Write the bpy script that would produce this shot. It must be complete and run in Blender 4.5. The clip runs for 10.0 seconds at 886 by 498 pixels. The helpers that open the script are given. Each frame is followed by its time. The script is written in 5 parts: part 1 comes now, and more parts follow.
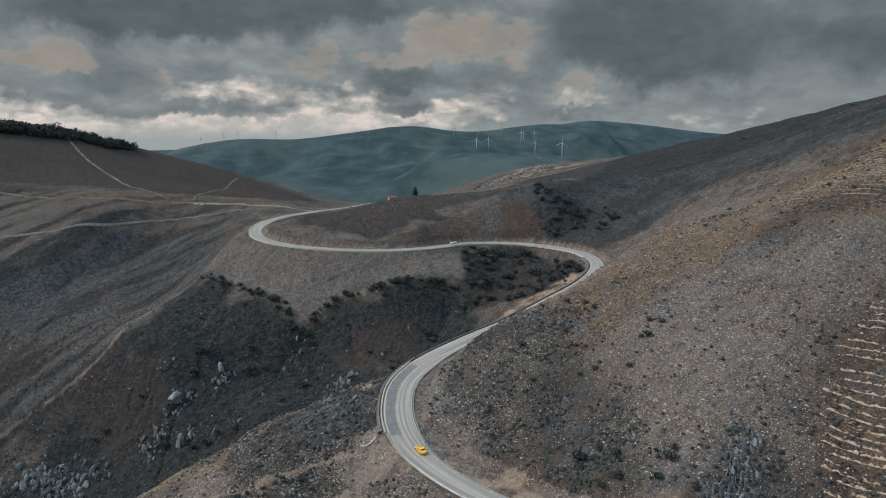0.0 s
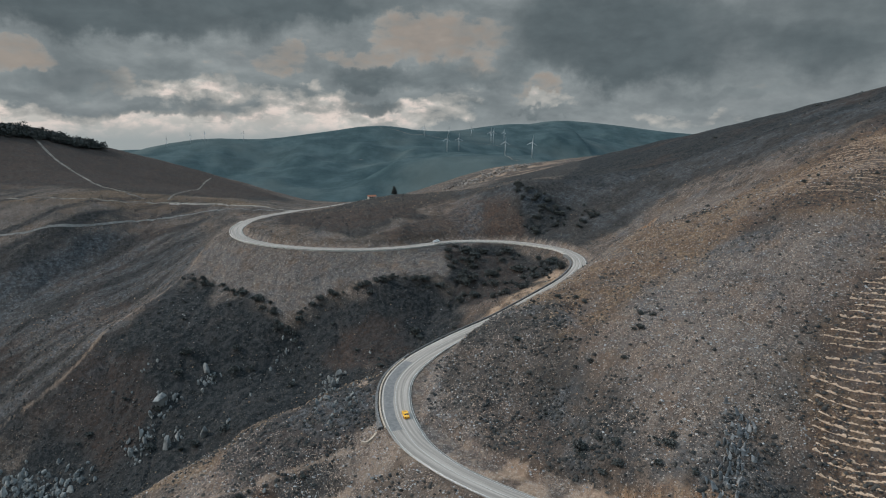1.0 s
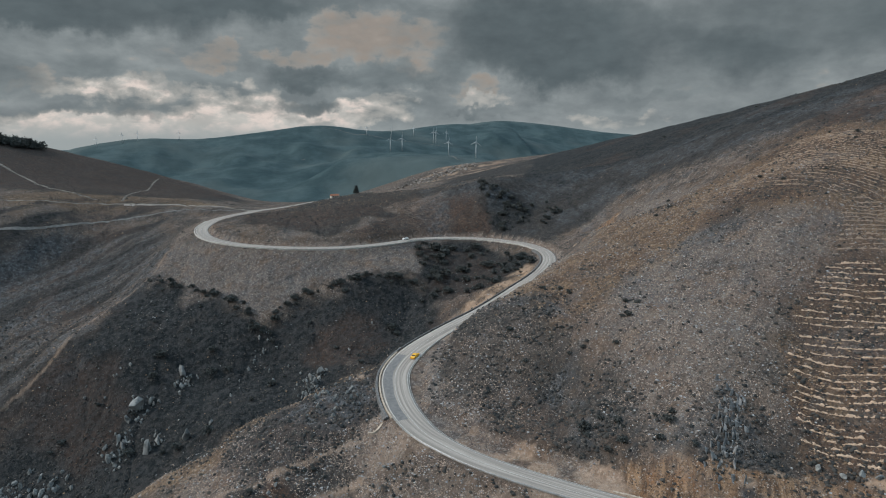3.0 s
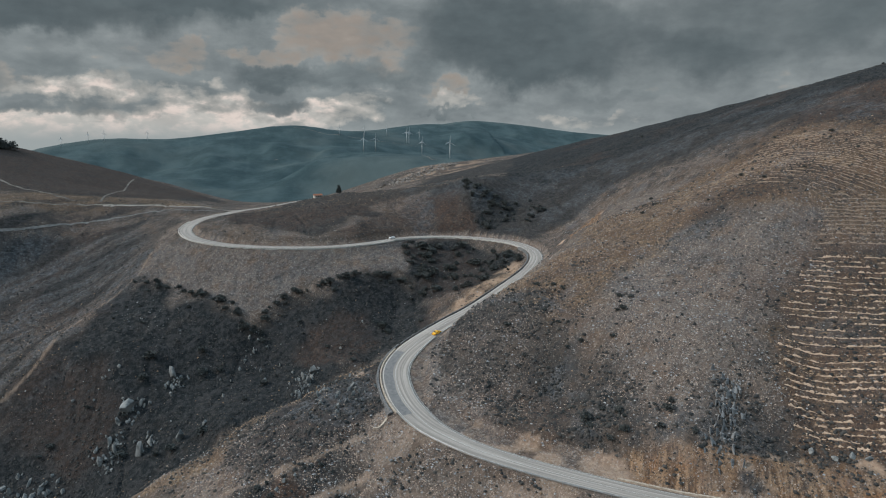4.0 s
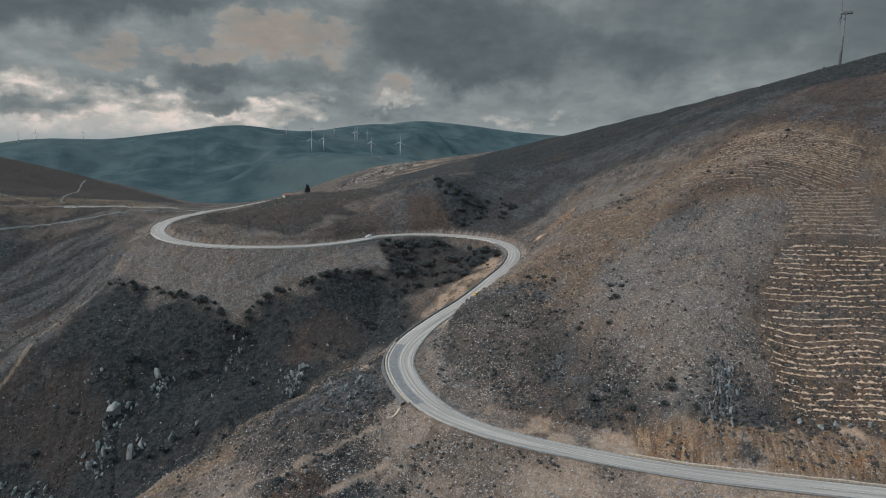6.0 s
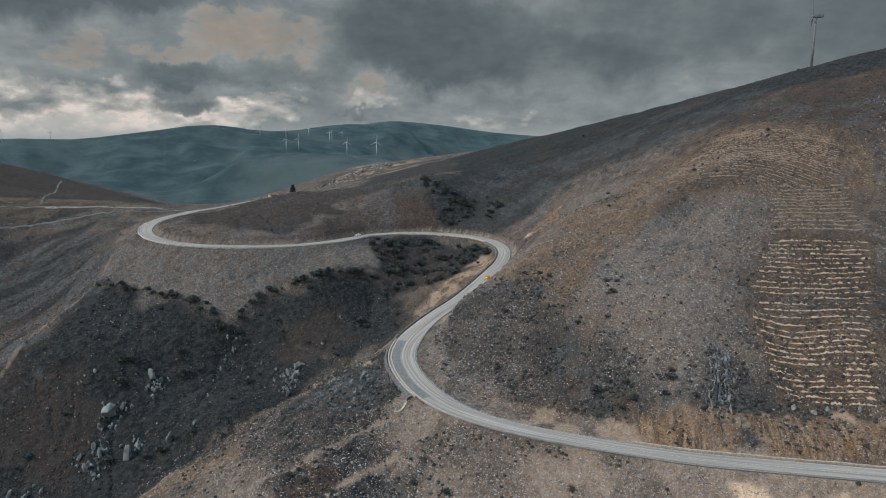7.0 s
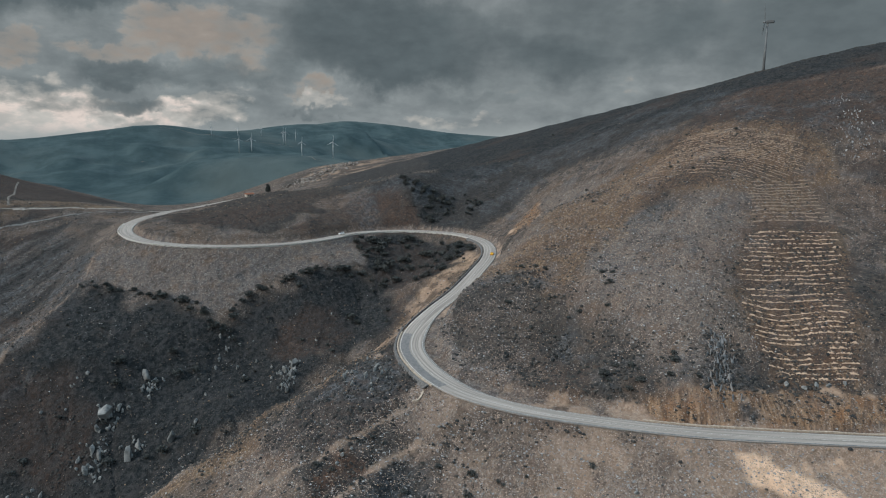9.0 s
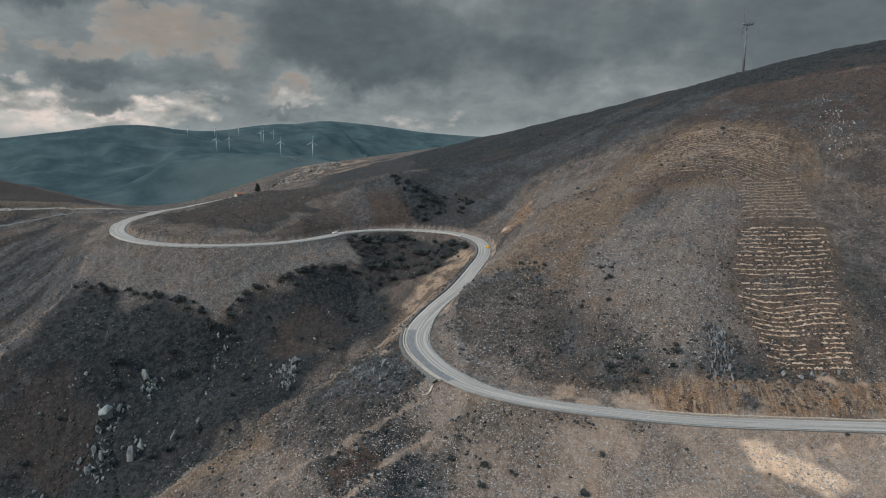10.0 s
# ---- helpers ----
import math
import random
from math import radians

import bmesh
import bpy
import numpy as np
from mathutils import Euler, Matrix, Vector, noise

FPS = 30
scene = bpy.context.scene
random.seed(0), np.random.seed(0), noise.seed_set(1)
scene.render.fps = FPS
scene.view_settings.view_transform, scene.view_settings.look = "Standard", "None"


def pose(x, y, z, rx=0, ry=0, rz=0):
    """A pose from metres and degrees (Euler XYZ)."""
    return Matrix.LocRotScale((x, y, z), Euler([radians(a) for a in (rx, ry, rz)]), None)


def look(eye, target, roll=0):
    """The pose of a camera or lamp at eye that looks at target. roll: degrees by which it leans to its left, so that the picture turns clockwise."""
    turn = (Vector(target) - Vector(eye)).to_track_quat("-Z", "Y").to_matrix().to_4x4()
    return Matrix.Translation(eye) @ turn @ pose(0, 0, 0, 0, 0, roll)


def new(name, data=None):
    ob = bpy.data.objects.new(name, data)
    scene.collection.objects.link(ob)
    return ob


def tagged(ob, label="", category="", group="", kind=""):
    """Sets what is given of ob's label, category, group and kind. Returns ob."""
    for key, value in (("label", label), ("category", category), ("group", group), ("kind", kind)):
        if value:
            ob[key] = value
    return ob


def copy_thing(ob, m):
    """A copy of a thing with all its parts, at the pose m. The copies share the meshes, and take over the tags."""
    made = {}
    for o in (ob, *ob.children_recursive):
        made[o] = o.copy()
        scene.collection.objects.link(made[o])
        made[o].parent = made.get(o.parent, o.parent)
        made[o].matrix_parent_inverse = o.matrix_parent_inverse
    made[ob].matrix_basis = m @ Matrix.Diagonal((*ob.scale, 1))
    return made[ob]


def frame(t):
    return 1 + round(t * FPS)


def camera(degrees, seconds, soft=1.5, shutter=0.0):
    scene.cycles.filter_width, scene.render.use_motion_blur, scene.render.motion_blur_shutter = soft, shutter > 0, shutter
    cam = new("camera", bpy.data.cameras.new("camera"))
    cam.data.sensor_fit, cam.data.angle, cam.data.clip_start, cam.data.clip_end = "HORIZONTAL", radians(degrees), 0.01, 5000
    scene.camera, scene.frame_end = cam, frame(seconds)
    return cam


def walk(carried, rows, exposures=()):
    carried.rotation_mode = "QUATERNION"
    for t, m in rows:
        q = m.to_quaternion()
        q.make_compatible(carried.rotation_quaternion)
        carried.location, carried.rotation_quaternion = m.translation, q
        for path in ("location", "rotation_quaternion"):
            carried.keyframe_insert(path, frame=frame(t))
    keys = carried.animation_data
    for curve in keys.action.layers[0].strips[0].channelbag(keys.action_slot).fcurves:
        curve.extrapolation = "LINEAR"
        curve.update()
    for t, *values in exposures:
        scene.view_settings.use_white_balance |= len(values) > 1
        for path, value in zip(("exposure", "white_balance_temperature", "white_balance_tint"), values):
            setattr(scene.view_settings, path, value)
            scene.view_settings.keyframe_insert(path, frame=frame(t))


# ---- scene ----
cam = camera(69.9, 10.0, soft=1.15)
METRES, EYE, TILT, LEAN, TURN = 102.0, 85.0, -10.5, 0.0, 0.0
ROWS = [
    (0.0, 0.0, 0.0, 0.0, 0.0, 0.0, -0.0),
    (0.5, -0.0415, -0.0109, -0.0041, -1.26, -0.01, 0.23),
    (1.0, -0.0838, -0.0222, -0.0083, -2.77, -0.03, 0.48),
    (1.5, -0.1288, -0.0341, -0.0124, -4.27, -0.05, 0.75),
    (2.0, -0.1742, -0.0454, -0.0165, -5.56, -0.07, 0.97),
    (2.5, -0.2207, -0.0561, -0.0203, -6.85, -0.09, 1.2),
    (4.0, -0.3616, -0.0851, -0.0304, -10.67, -0.18, 1.86),
    (4.5, -0.4123, -0.0938, -0.0327, -11.93, -0.23, 2.08),
    (5.0, -0.4635, -0.1018, -0.035, -13.17, -0.27, 2.29),
    (5.5, -0.5144, -0.1085, -0.0378, -14.37, -0.31, 2.48),
    (7.0, -0.6681, -0.1218, -0.0474, -17.9, -0.46, 3.08),
    (7.5, -0.7205, -0.1243, -0.0499, -19.05, -0.51, 3.27),
    (8.0, -0.7738, -0.1257, -0.0518, -20.14, -0.58, 3.47),
    (8.5, -0.8264, -0.1264, -0.0535, -21.18, -0.64, 3.66),
    (9.0, -0.8793, -0.1259, -0.0558, -22.21, -0.7, 3.83),
    (9.5, -0.932, -0.124, -0.058, -23.21, -0.76, 4.01),
    (10.0, -0.9854, -0.1209, -0.0594, -24.22, -0.84, 4.17),
]
walk(cam, [(t, pose(0, 0, EYE, TILT, LEAN, TURN) @ pose(METRES * x, METRES * y, METRES * z, 90 + pitch, roll, yaw)) for t, x, y, z, yaw, pitch, roll in ROWS])


# ---- light ----
world = bpy.data.worlds.new("world")
scene.world = world
world.use_nodes = True
SUN_EL, SUN_AZ = radians(36), radians(-88)


def build_sky():
    nt = world.node_tree
    nt.nodes.clear()
    N, L = nt.nodes.new, nt.links.new

    def val(v):
        n = N("ShaderNodeValue")
        n.outputs[0].default_value = v
        return n.outputs[0]

    def mth(op, a, b=None, c=None):
        n = N("ShaderNodeMath")
        n.operation = op
        for i, v in enumerate((a, b, c)):
            if v is None:
                continue
            if isinstance(v, (int, float)):
                n.inputs[i].default_value = v
            else:
                L(v, n.inputs[i])
        return n.outputs[0]

    def ramp(v, a, b, lo=0.0, hi=1.0):
        n = N("ShaderNodeMapRange")
        n.interpolation_type = "SMOOTHSTEP"
        L(v, n.inputs[0])
        for i, k in enumerate((a, b, lo, hi)):
            n.inputs[i + 1].default_value = k
        return n.outputs[0]

    def mix(f, a, b):
        n = N("ShaderNodeMix")
        n.data_type = "RGBA"
        if isinstance(f, float):
            n.inputs[0].default_value = f
        else:
            L(f, n.inputs[0])
        for i, v in ((6, a), (7, b)):
            if isinstance(v, tuple):
                n.inputs[i].default_value = (*v, 1)
            else:
                L(v, n.inputs[i])
        return n.outputs[2]

    tc = N("ShaderNodeTexCoord")
    sep = N("ShaderNodeSeparateXYZ")
    L(tc.outputs["Generated"], sep.inputs[0])
    x, y, z = sep.outputs
    # clouds lie flatter than they are wide
    comb = N("ShaderNodeCombineXYZ")
    L(x, comb.inputs[0])
    L(y, comb.inputs[1])
    L(mth("MULTIPLY", z, 2.1), comb.inputs[2])

    def warp(scale, amount, vec):
        n = N("ShaderNodeTexNoise")
        n.inputs["Scale"].default_value = scale
        n.inputs["Detail"].default_value = 5.0
        n.inputs["Roughness"].default_value = 0.6
        L(vec, n.inputs["Vector"])
        a = N("ShaderNodeVectorMath")
        a.operation = "SUBTRACT"
        L(n.outputs["Color"], a.inputs[0])
        a.inputs[1].default_value = (0.5, 0.5, 0.5)
        m = N("ShaderNodeVectorMath")
        m.operation = "SCALE"
        L(a.outputs[0], m.inputs[0])
        m.inputs["Scale"].default_value = amount
        p = N("ShaderNodeVectorMath")
        L(vec, p.inputs[0])
        L(m.outputs[0], p.inputs[1])
        return p.outputs[0]

    bent = N("ShaderNodeSeparateXYZ")
    L(warp(14.0, 0.09, tc.outputs["Generated"]), bent.inputs[0])
    bx, by, bz = bent.outputs

    def cloud(scale, detail, rough, seed):
        n = N("ShaderNodeTexNoise")
        n.noise_dimensions = "4D"
        n.inputs["W"].default_value = seed
        L(comb.outputs[0], n.inputs["Vector"])
        n.inputs["Scale"].default_value = scale
        n.inputs["Detail"].default_value = detail
        n.inputs["Roughness"].default_value = rough
        n.inputs["Distortion"].default_value = 0.25
        return n.outputs[0]

    def blob(az, el, wide, tall):
        """1 in the middle of a soft oval of the sky, at that azimuth and height in degrees."""
        a, e = radians(az), radians(el)
        u = mth("ADD", mth("MULTIPLY", bx, math.cos(a)), mth("MULTIPLY", by, -math.sin(a)))
        v = mth("SUBTRACT", bz, math.sin(e))
        front = mth("ADD", mth("MULTIPLY", x, math.sin(a)), mth("MULTIPLY", y, math.cos(a)))
        d = mth("ADD", mth("POWER", mth("ABSOLUTE", mth("DIVIDE", u, math.sin(radians(wide)))), 2.0),
                mth("POWER", mth("ABSOLUTE", mth("DIVIDE", v, math.sin(radians(tall)))), 2.0))
        return mth("MULTIPLY", ramp(d, 0.0, 1.0, 1.0, 0.0), ramp(front, 0.2, 0.5))

    big, fine, puff = cloud(3.6, 4.0, 0.5, 1.3), cloud(12.0, 8.0, 0.58, 7.1), cloud(30.0, 7.0, 0.58, 4.4)
    lump = N("ShaderNodeTexVoronoi")
    lump.inputs["Scale"].default_value = 34.0
    L(warp(20.0, 0.03, comb.outputs[0]), lump.inputs["Vector"])
    heap = mth("SUBTRACT", 0.75, lump.outputs["Distance"])
    # ragged, heaped edges
    edge = mth("ADD", mth("MULTIPLY_ADD", fine, 1.3, -0.65), mth("MULTIPLY_ADD", puff, 0.7, -0.35))
    edge = mth("ADD", edge, mth("MULTIPLY_ADD", heap, 0.5, -0.2))

    def field(areas):
        total = None
        for az, el, wide, tall, amount in areas:
            one = mth("MULTIPLY", blob(az, el, wide, tall), amount)
            total = one if total is None else mth("ADD", total, one)
        return total

    sky = N("ShaderNodeTexSky")
    sky.sky_type = "NISHITA"
    sky.sun_disc = False
    sky.sun_elevation, sky.sun_rotation = SUN_EL, SUN_AZ
    sky.dust_density = 3.0
    dim = mix(0.05, (0.0, 0.0, 0.0), sky.outputs[0])
    soft = mth("ADD", mth("MULTIPLY", big, 0.6), mth("MULTIPLY", fine, 0.4))
    deck = mix(ramp(soft, 0.36, 0.64), CLOUD_DEEP, CLOUD_MID)
    # thin places where warm light comes through, with pale edges
    gap = mth("ADD", field(GAPS), mth("MULTIPLY", edge, 1.0))
    deck = mix(ramp(gap, 0.15, 0.45, 0.0, 0.75), deck, CLOUD_PALE)
    deck = mix(ramp(gap, 0.38, 0.75, 0.0, 0.85), deck, mix(0.94, dim, GAP_HIGH))
    # the bright band over the horizon, broken by heaped clouds
    band = mth("ADD", field(BRIGHT), mth("MULTIPLY", edge, 0.75))
    deck = mix(ramp(band, 0.20, 0.50, 0.0, 0.8), deck, CLOUD_LIT)
    deck = mix(ramp(band, 0.46, 0.74), deck, mix(ramp(puff, 0.42, 0.62), GAP_LOW, HEADS))
    # heavy masses, soft, and small dark clouds, sharper
    mass = mth("ADD", field(MASSES), mth("MULTIPLY", mth("SUBTRACT", soft, 0.5), 0.9))
    deck = mix(ramp(mass, 0.0, 1.0, 0.0, 0.97), deck, CLOUD_DARK)
    bank = mth("ADD", field(BANKS), mth("MULTIPLY", edge, 0.55))
    deck = mix(ramp(bank, 0.18, 0.80, 0.0, 0.92), deck, mix(ramp(soft, 0.38, 0.6), CLOUD_DARK, CLOUD_DEEP))
    # billows within every cloud
    shade = mth("ADD", mth("MULTIPLY", fine, 0.75), mth("ADD", mth("MULTIPLY", puff, 0.35), mth("MULTIPLY", heap, 0.10)))
    tone = N("ShaderNodeMix")
    tone.data_type, tone.blend_type = "RGBA", "MULTIPLY"
    tone.inputs[0].default_value = 1.0
    L(deck, tone.inputs[6])
    L(mix(ramp(shade, 0.36, 0.80), (0.86, 0.865, 0.87), (1.20, 1.195, 1.18)), tone.inputs[7])
    deck = tone.outputs[2]
    low = mix(ramp(z, -0.015, 0.02), HORIZON, deck)
    # an overcast sky grows brighter overhead
    high = N("ShaderNodeMix")
    high.data_type, high.blend_type = "RGBA", "MULTIPLY"
    high.inputs[0].default_value = 1.0
    L(low, high.inputs[6])
    L(mix(ramp(z, 0.25, 0.85), (1.0, 1.0, 1.0), ZENITH), high.inputs[7])
    bg = N("ShaderNodeBackground")
    L(high.outputs[2], bg.inputs[0])
    bg.inputs[1].default_value = SKY
    out = N("ShaderNodeOutputWorld")
    L(bg.outputs[0], out.inputs[0])


SKY = 1.0
ZENITH = (3.0, 3.6, 4.25)
GAP_LOW, GAP_HIGH = (0.50, 0.49, 0.465), (0.285, 0.250, 0.222)
CLOUD_DARK, CLOUD_DEEP, CLOUD_MID = (0.094, 0.119, 0.131), (0.178, 0.208, 0.220), (0.262, 0.290, 0.300)
CLOUD_LIT, CLOUD_PALE, HEADS = (0.40, 0.395, 0.375), (0.300, 0.285, 0.265), (0.68, 0.595, 0.55)
HORIZON = (0.33, 0.365, 0.37)
# azimuth, height, width, depth in degrees, and strength
GAPS = [(2.2, 8.0, 7.0, 2.8, 0.75), (-11.5, 6.1, 5.5, 1.5, 0.62), (-30.5, 5.6, 5.0, 1.6, 0.7), (-4.5, 6.3, 3.6, 1.3, 0.6), (6.3, 5.6, 2.2, 1.2, 0.5),
        (11.5, 3.5, 3.2, 1.0, 0.55), (-23.0, 3.8, 3.5, 1.2, 0.45), (-17.0, 3.2, 3.0, 1.4, 0.45)]
BRIGHT = [(-30, 0.2, 13, 2.6, 0.8), (-16, -0.2, 11, 2.4, 0.8), (-7, 1.0, 9, 2.6, 0.72), (1.5, 1.5, 5, 2.0, 0.6), (-20, 3.6, 9, 1.4, 0.34), (-9, 3.4, 5, 1.2, 0.4), (5, 3.2, 4, 1.0, 0.35), (12.5, 2.5, 4.5, 0.9, 0.45), (23.5, 1.0, 7, 0.9, 0.42),
          (-35, 2.6, 4, 2.2, 0.6), (-17, 2.6, 8, 1.6, 0.45), (40, 0.5, 16, 1.2, 0.3)]
MASSES = [(17.0, 8.2, 12.5, 5.2, 1.0), (19.5, 4.6, 7.0, 2.2, 0.5), (-20, 9.6, 20, 3.0, 0.85), (-27, 8.4, 9, 2.0, 0.4), (54, 9, 17, 8.0, 0.75), (35, 8.5, 11, 5.5, 0.6), (30, 5, 10, 4, 0.35), (-6, 10.8, 14, 2.0, 0.6)]
BANKS = [(-3.5, 4.6, 5.5, 1.7, 0.85), (3.4, 4.9, 4.5, 1.9, 0.75), (8.9, 5.2, 3.6, 2.3, 0.7), (-3.6, 2.0, 3.4, 1.0, 0.8), (-20, 1.6, 8.0, 0.9, 0.6), (-27, 3.6, 7, 1.6, 0.6),
         (-14.5, 3.9, 6.0, 1.2, 0.45), (12, 1.6, 4, 0.7, 0.55), (25.5, 2.7, 9, 0.9, 0.5), (30, 4.2, 4, 0.9, 0.35), (3.0, 2.9, 5, 0.8, 0.4), (8, 2.2, 6, 0.9, 0.4)]
build_sky()

sun_data = bpy.data.lights.new("sun", "SUN")
sun_data.energy, sun_data.angle, sun_data.color = 2.7, radians(11), (1.0, 0.935, 0.865)
sun = new("sun", sun_data)
sun.matrix_world = look((0, 0, 0), (-math.sin(SUN_AZ) * math.cos(SUN_EL), -math.cos(SUN_AZ) * math.cos(SUN_EL), -math.sin(SUN_EL)))
scene.view_settings.exposure = 0.0

# ---- materials ----


class Mat:
    """A small builder of node materials."""

    def __init__(self, name, rough=0.9, spec=0.2, metal=0.0):
        self.m = bpy.data.materials.new(name)
        self.m.use_nodes = True
        self.t = self.m.node_tree
        self.b = self.t.nodes["Principled BSDF"]
        self.b.inputs["Roughness"].default_value = rough
        self.b.inputs["Specular IOR Level"].default_value = spec
        self.b.inputs["Metallic"].default_value = metal

    def n(self, kind):
        return self.t.nodes.new(kind)

    def l(self, a, b):
        self.t.links.new(a, b)

    def where(self):
        return self.n("ShaderNodeTexCoord").outputs["Object"]

    def noise(self, size, detail=4.0, rough=0.6, vec=None, w=0.0):
        n = self.n("ShaderNodeTexNoise")
        n.noise_dimensions = "4D"
        n.inputs["W"].default_value = w
        n.inputs["Scale"].default_value = 1.0 / size
        n.inputs["Detail"].default_value = detail
        n.inputs["Roughness"].default_value = rough
        self.l(vec or self.where(), n.inputs["Vector"])
        return n.outputs[0]

    def cells(self, size, vec=None, out="Color"):
        n = self.n("ShaderNodeTexVoronoi")
        n.inputs["Scale"].default_value = 1.0 / size
        self.l(vec or self.where(), n.inputs["Vector"])
        return n.outputs[out]

    def math(self, op, a, b=0.0):
        n = self.n("ShaderNodeMath")
        n.operation = op
        for i, v in enumerate((a, b)):
            if isinstance(v, (int, float)):
                n.inputs[i].default_value = v
            else:
                self.l(v, n.inputs[i])
        return n.outputs[0]

    def ramp(self, v, a, b, lo=0.0, hi=1.0):
        n = self.n("ShaderNodeMapRange")
        n.interpolation_type = "SMOOTHSTEP"
        self.l(v, n.inputs[0])
        for i, k in enumerate((a, b, lo, hi)):
            n.inputs[i + 1].default_value = k
        return n.outputs[0]

    def mix(self, f, a, b, mode="MIX"):
        n = self.n("ShaderNodeMix")
        n.data_type = "RGBA"
        n.blend_type = mode
        if isinstance(f, (int, float)):
            n.inputs[0].default_value = f
        else:
            self.l(f, n.inputs[0])
        for i, v in ((6, a), (7, b)):
            if isinstance(v, tuple):
                n.inputs[i].default_value = (*v, 1)
            else:
                self.l(v, n.inputs[i])
        return n.outputs[2]

    def color(self, c):
        if isinstance(c, tuple):
            self.b.inputs["Base Color"].default_value = (*c, 1)
        else:
            self.l(c, self.b.inputs["Base Color"])
        return self

    def bump(self, h, depth, strength=1.0):
        n = self.n("ShaderNodeBump")
        n.inputs["Distance"].default_value = depth
        n.inputs["Strength"].default_value = strength
        self.l(h, n.inputs["Height"])
        self.l(n.outputs[0], self.b.inputs["Normal"])
        return self


def ground_material():
    k = Mat("hillside ground", 0.95, 0.1)
    sep = []
    for name in ("cover_a", "cover_b"):
        a = k.n("ShaderNodeVertexColor")
        a.layer_name = name
        s = k.n("ShaderNodeSeparateColor")
        k.l(a.outputs[0], s.inputs[0])
        sep += [*s.outputs, a.outputs["Alpha"]]
    grass, heath, scree, blue, red, sand, far_haze, rust = sep
    big, mid = k.noise(38, 4, 0.6), k.noise(7.5, 5, 0.65, w=3)
    small, grit = k.noise(1.5, 5, 0.7, w=5), k.noise(0.42, 3, 0.7, w=8)
    stone = k.cells(0.55)
    bw = k.n("ShaderNodeRGBToBW")
    k.l(stone, bw.inputs[0])
    pebble = bw.outputs[0]
    # thin stony soil with low scrub
    base = k.mix(k.ramp(mid, 0.36, 0.66), (0.070, 0.056, 0.049), (0.218, 0.168, 0.136))
    base = k.mix(k.ramp(small, 0.47, 0.60, 0, 0.85), base, (0.036, 0.037, 0.037))
    base = k.mix(k.ramp(big, 0.45, 0.65, 0, 0.4), base, (0.115, 0.088, 0.068))
    sc = k.mix(k.ramp(small, 0.35, 0.7), (0.130, 0.100, 0.084), (0.300, 0.232, 0.188))
    sc = k.mix(k.ramp(pebble, 0.55, 0.8, 0, 0.5), sc, (0.27, 0.245, 0.225))
    base = k.mix(k.math("MULTIPLY", scree, k.ramp(mid, 0.2, 0.5, 0.65, 1.0)), base, sc)
    gr = k.mix(k.ramp(small, 0.38, 0.66), (0.115, 0.073, 0.045), (0.305, 0.212, 0.132))
    gr = k.mix(k.ramp(mid, 0.4, 0.7), gr, (0.13, 0.080, 0.046))
    base = k.mix(k.math("MULTIPLY", grass, k.ramp(small, 0.3, 0.55, 0.35, 1.0)), base, gr)
    # heath colour, dark and cool so that it also carries slope shade
    he = k.mix(k.ramp(k.noise(2.2, 6, 0.72, w=15), 0.42, 0.66), (0.010, 0.014, 0.016), (0.056, 0.057, 0.058))
    hm = k.math("MULTIPLY", heath, k.ramp(mid, 0.28, 0.52, 0.68, 1.0))
    base = k.mix(hm, base, he)
    base = k.mix(k.math("MULTIPLY", red, k.ramp(mid, 0.3, 0.6, 0.3, 1.0)), base, k.mix(k.ramp(small, 0.4, 0.65), (0.070, 0.044, 0.033), (0.155, 0.092, 0.064)))
    # slate-grey scrub and rubble
    clump = k.noise(3.4, 6, 0.72, w=21)
    bm_ = k.math("MULTIPLY", blue, k.ramp(clump, 0.40, 0.56, 0.15, 1.0))
    base = k.mix(bm_, base, k.mix(k.ramp(small, 0.36, 0.66), (0.036, 0.043, 0.050), (0.152, 0.160, 0.170)))
    # raw rusty earth of the cutting, washed in upright runnels
    cut = k.n("ShaderNodeMapping")
    cut.vector_type = "TEXTURE"
    cut.inputs["Rotation"].default_value = (0, 0, radians(-26))
    cut.inputs["Scale"].default_value = (1.0, 7.0, 12.0)
    k.l(k.where(), cut.inputs["Vector"])
    runnel = k.noise(1.1, 5, 0.66, cut.outputs[0], 23)
    raw = k.mix(k.ramp(runnel, 0.36, 0.62), (0.105, 0.060, 0.037), (0.345, 0.225, 0.140))
    raw = k.mix(k.ramp(mid, 0.46, 0.62, 0, 0.75), raw, (0.25, 0.122, 0.056))
    raw = k.mix(k.ramp(grit, 0.52, 0.64, 0, 0.6), raw, (0.085, 0.065, 0.050))
    base = k.mix(rust, base, raw)
    # streaks washed down the slope
    turn = k.n("ShaderNodeMapping")
    turn.vector_type = "TEXTURE"
    turn.inputs["Rotation"].default_value = (0, 0, radians(36))
    turn.inputs["Scale"].default_value = (9.0, 1.0, 5.0)
    k.l(k.where(), turn.inputs["Vector"])
    wash = k.noise(2.6, 6, 0.7, turn.outputs[0], 6)
    near_only = k.math("SUBTRACT", 1.0, far_haze)
    base = k.mix(k.math("MULTIPLY", k.ramp(wash, 0.50, 0.64, 0, 0.55), near_only), base, (0.056, 0.055, 0.056))
    bare = k.math("MULTIPLY", near_only, k.math("SUBTRACT", 1.0, heath))
    base = k.mix(k.math("MULTIPLY", k.ramp(wash, 0.50, 0.34, 0, 0.30), bare), base, (0.20, 0.168, 0.140))
    # grit: dark and pale specks
    base = k.mix(k.ramp(grit, 0.52, 0.62, 0, 0.72), base, (0.036, 0.036, 0.037))
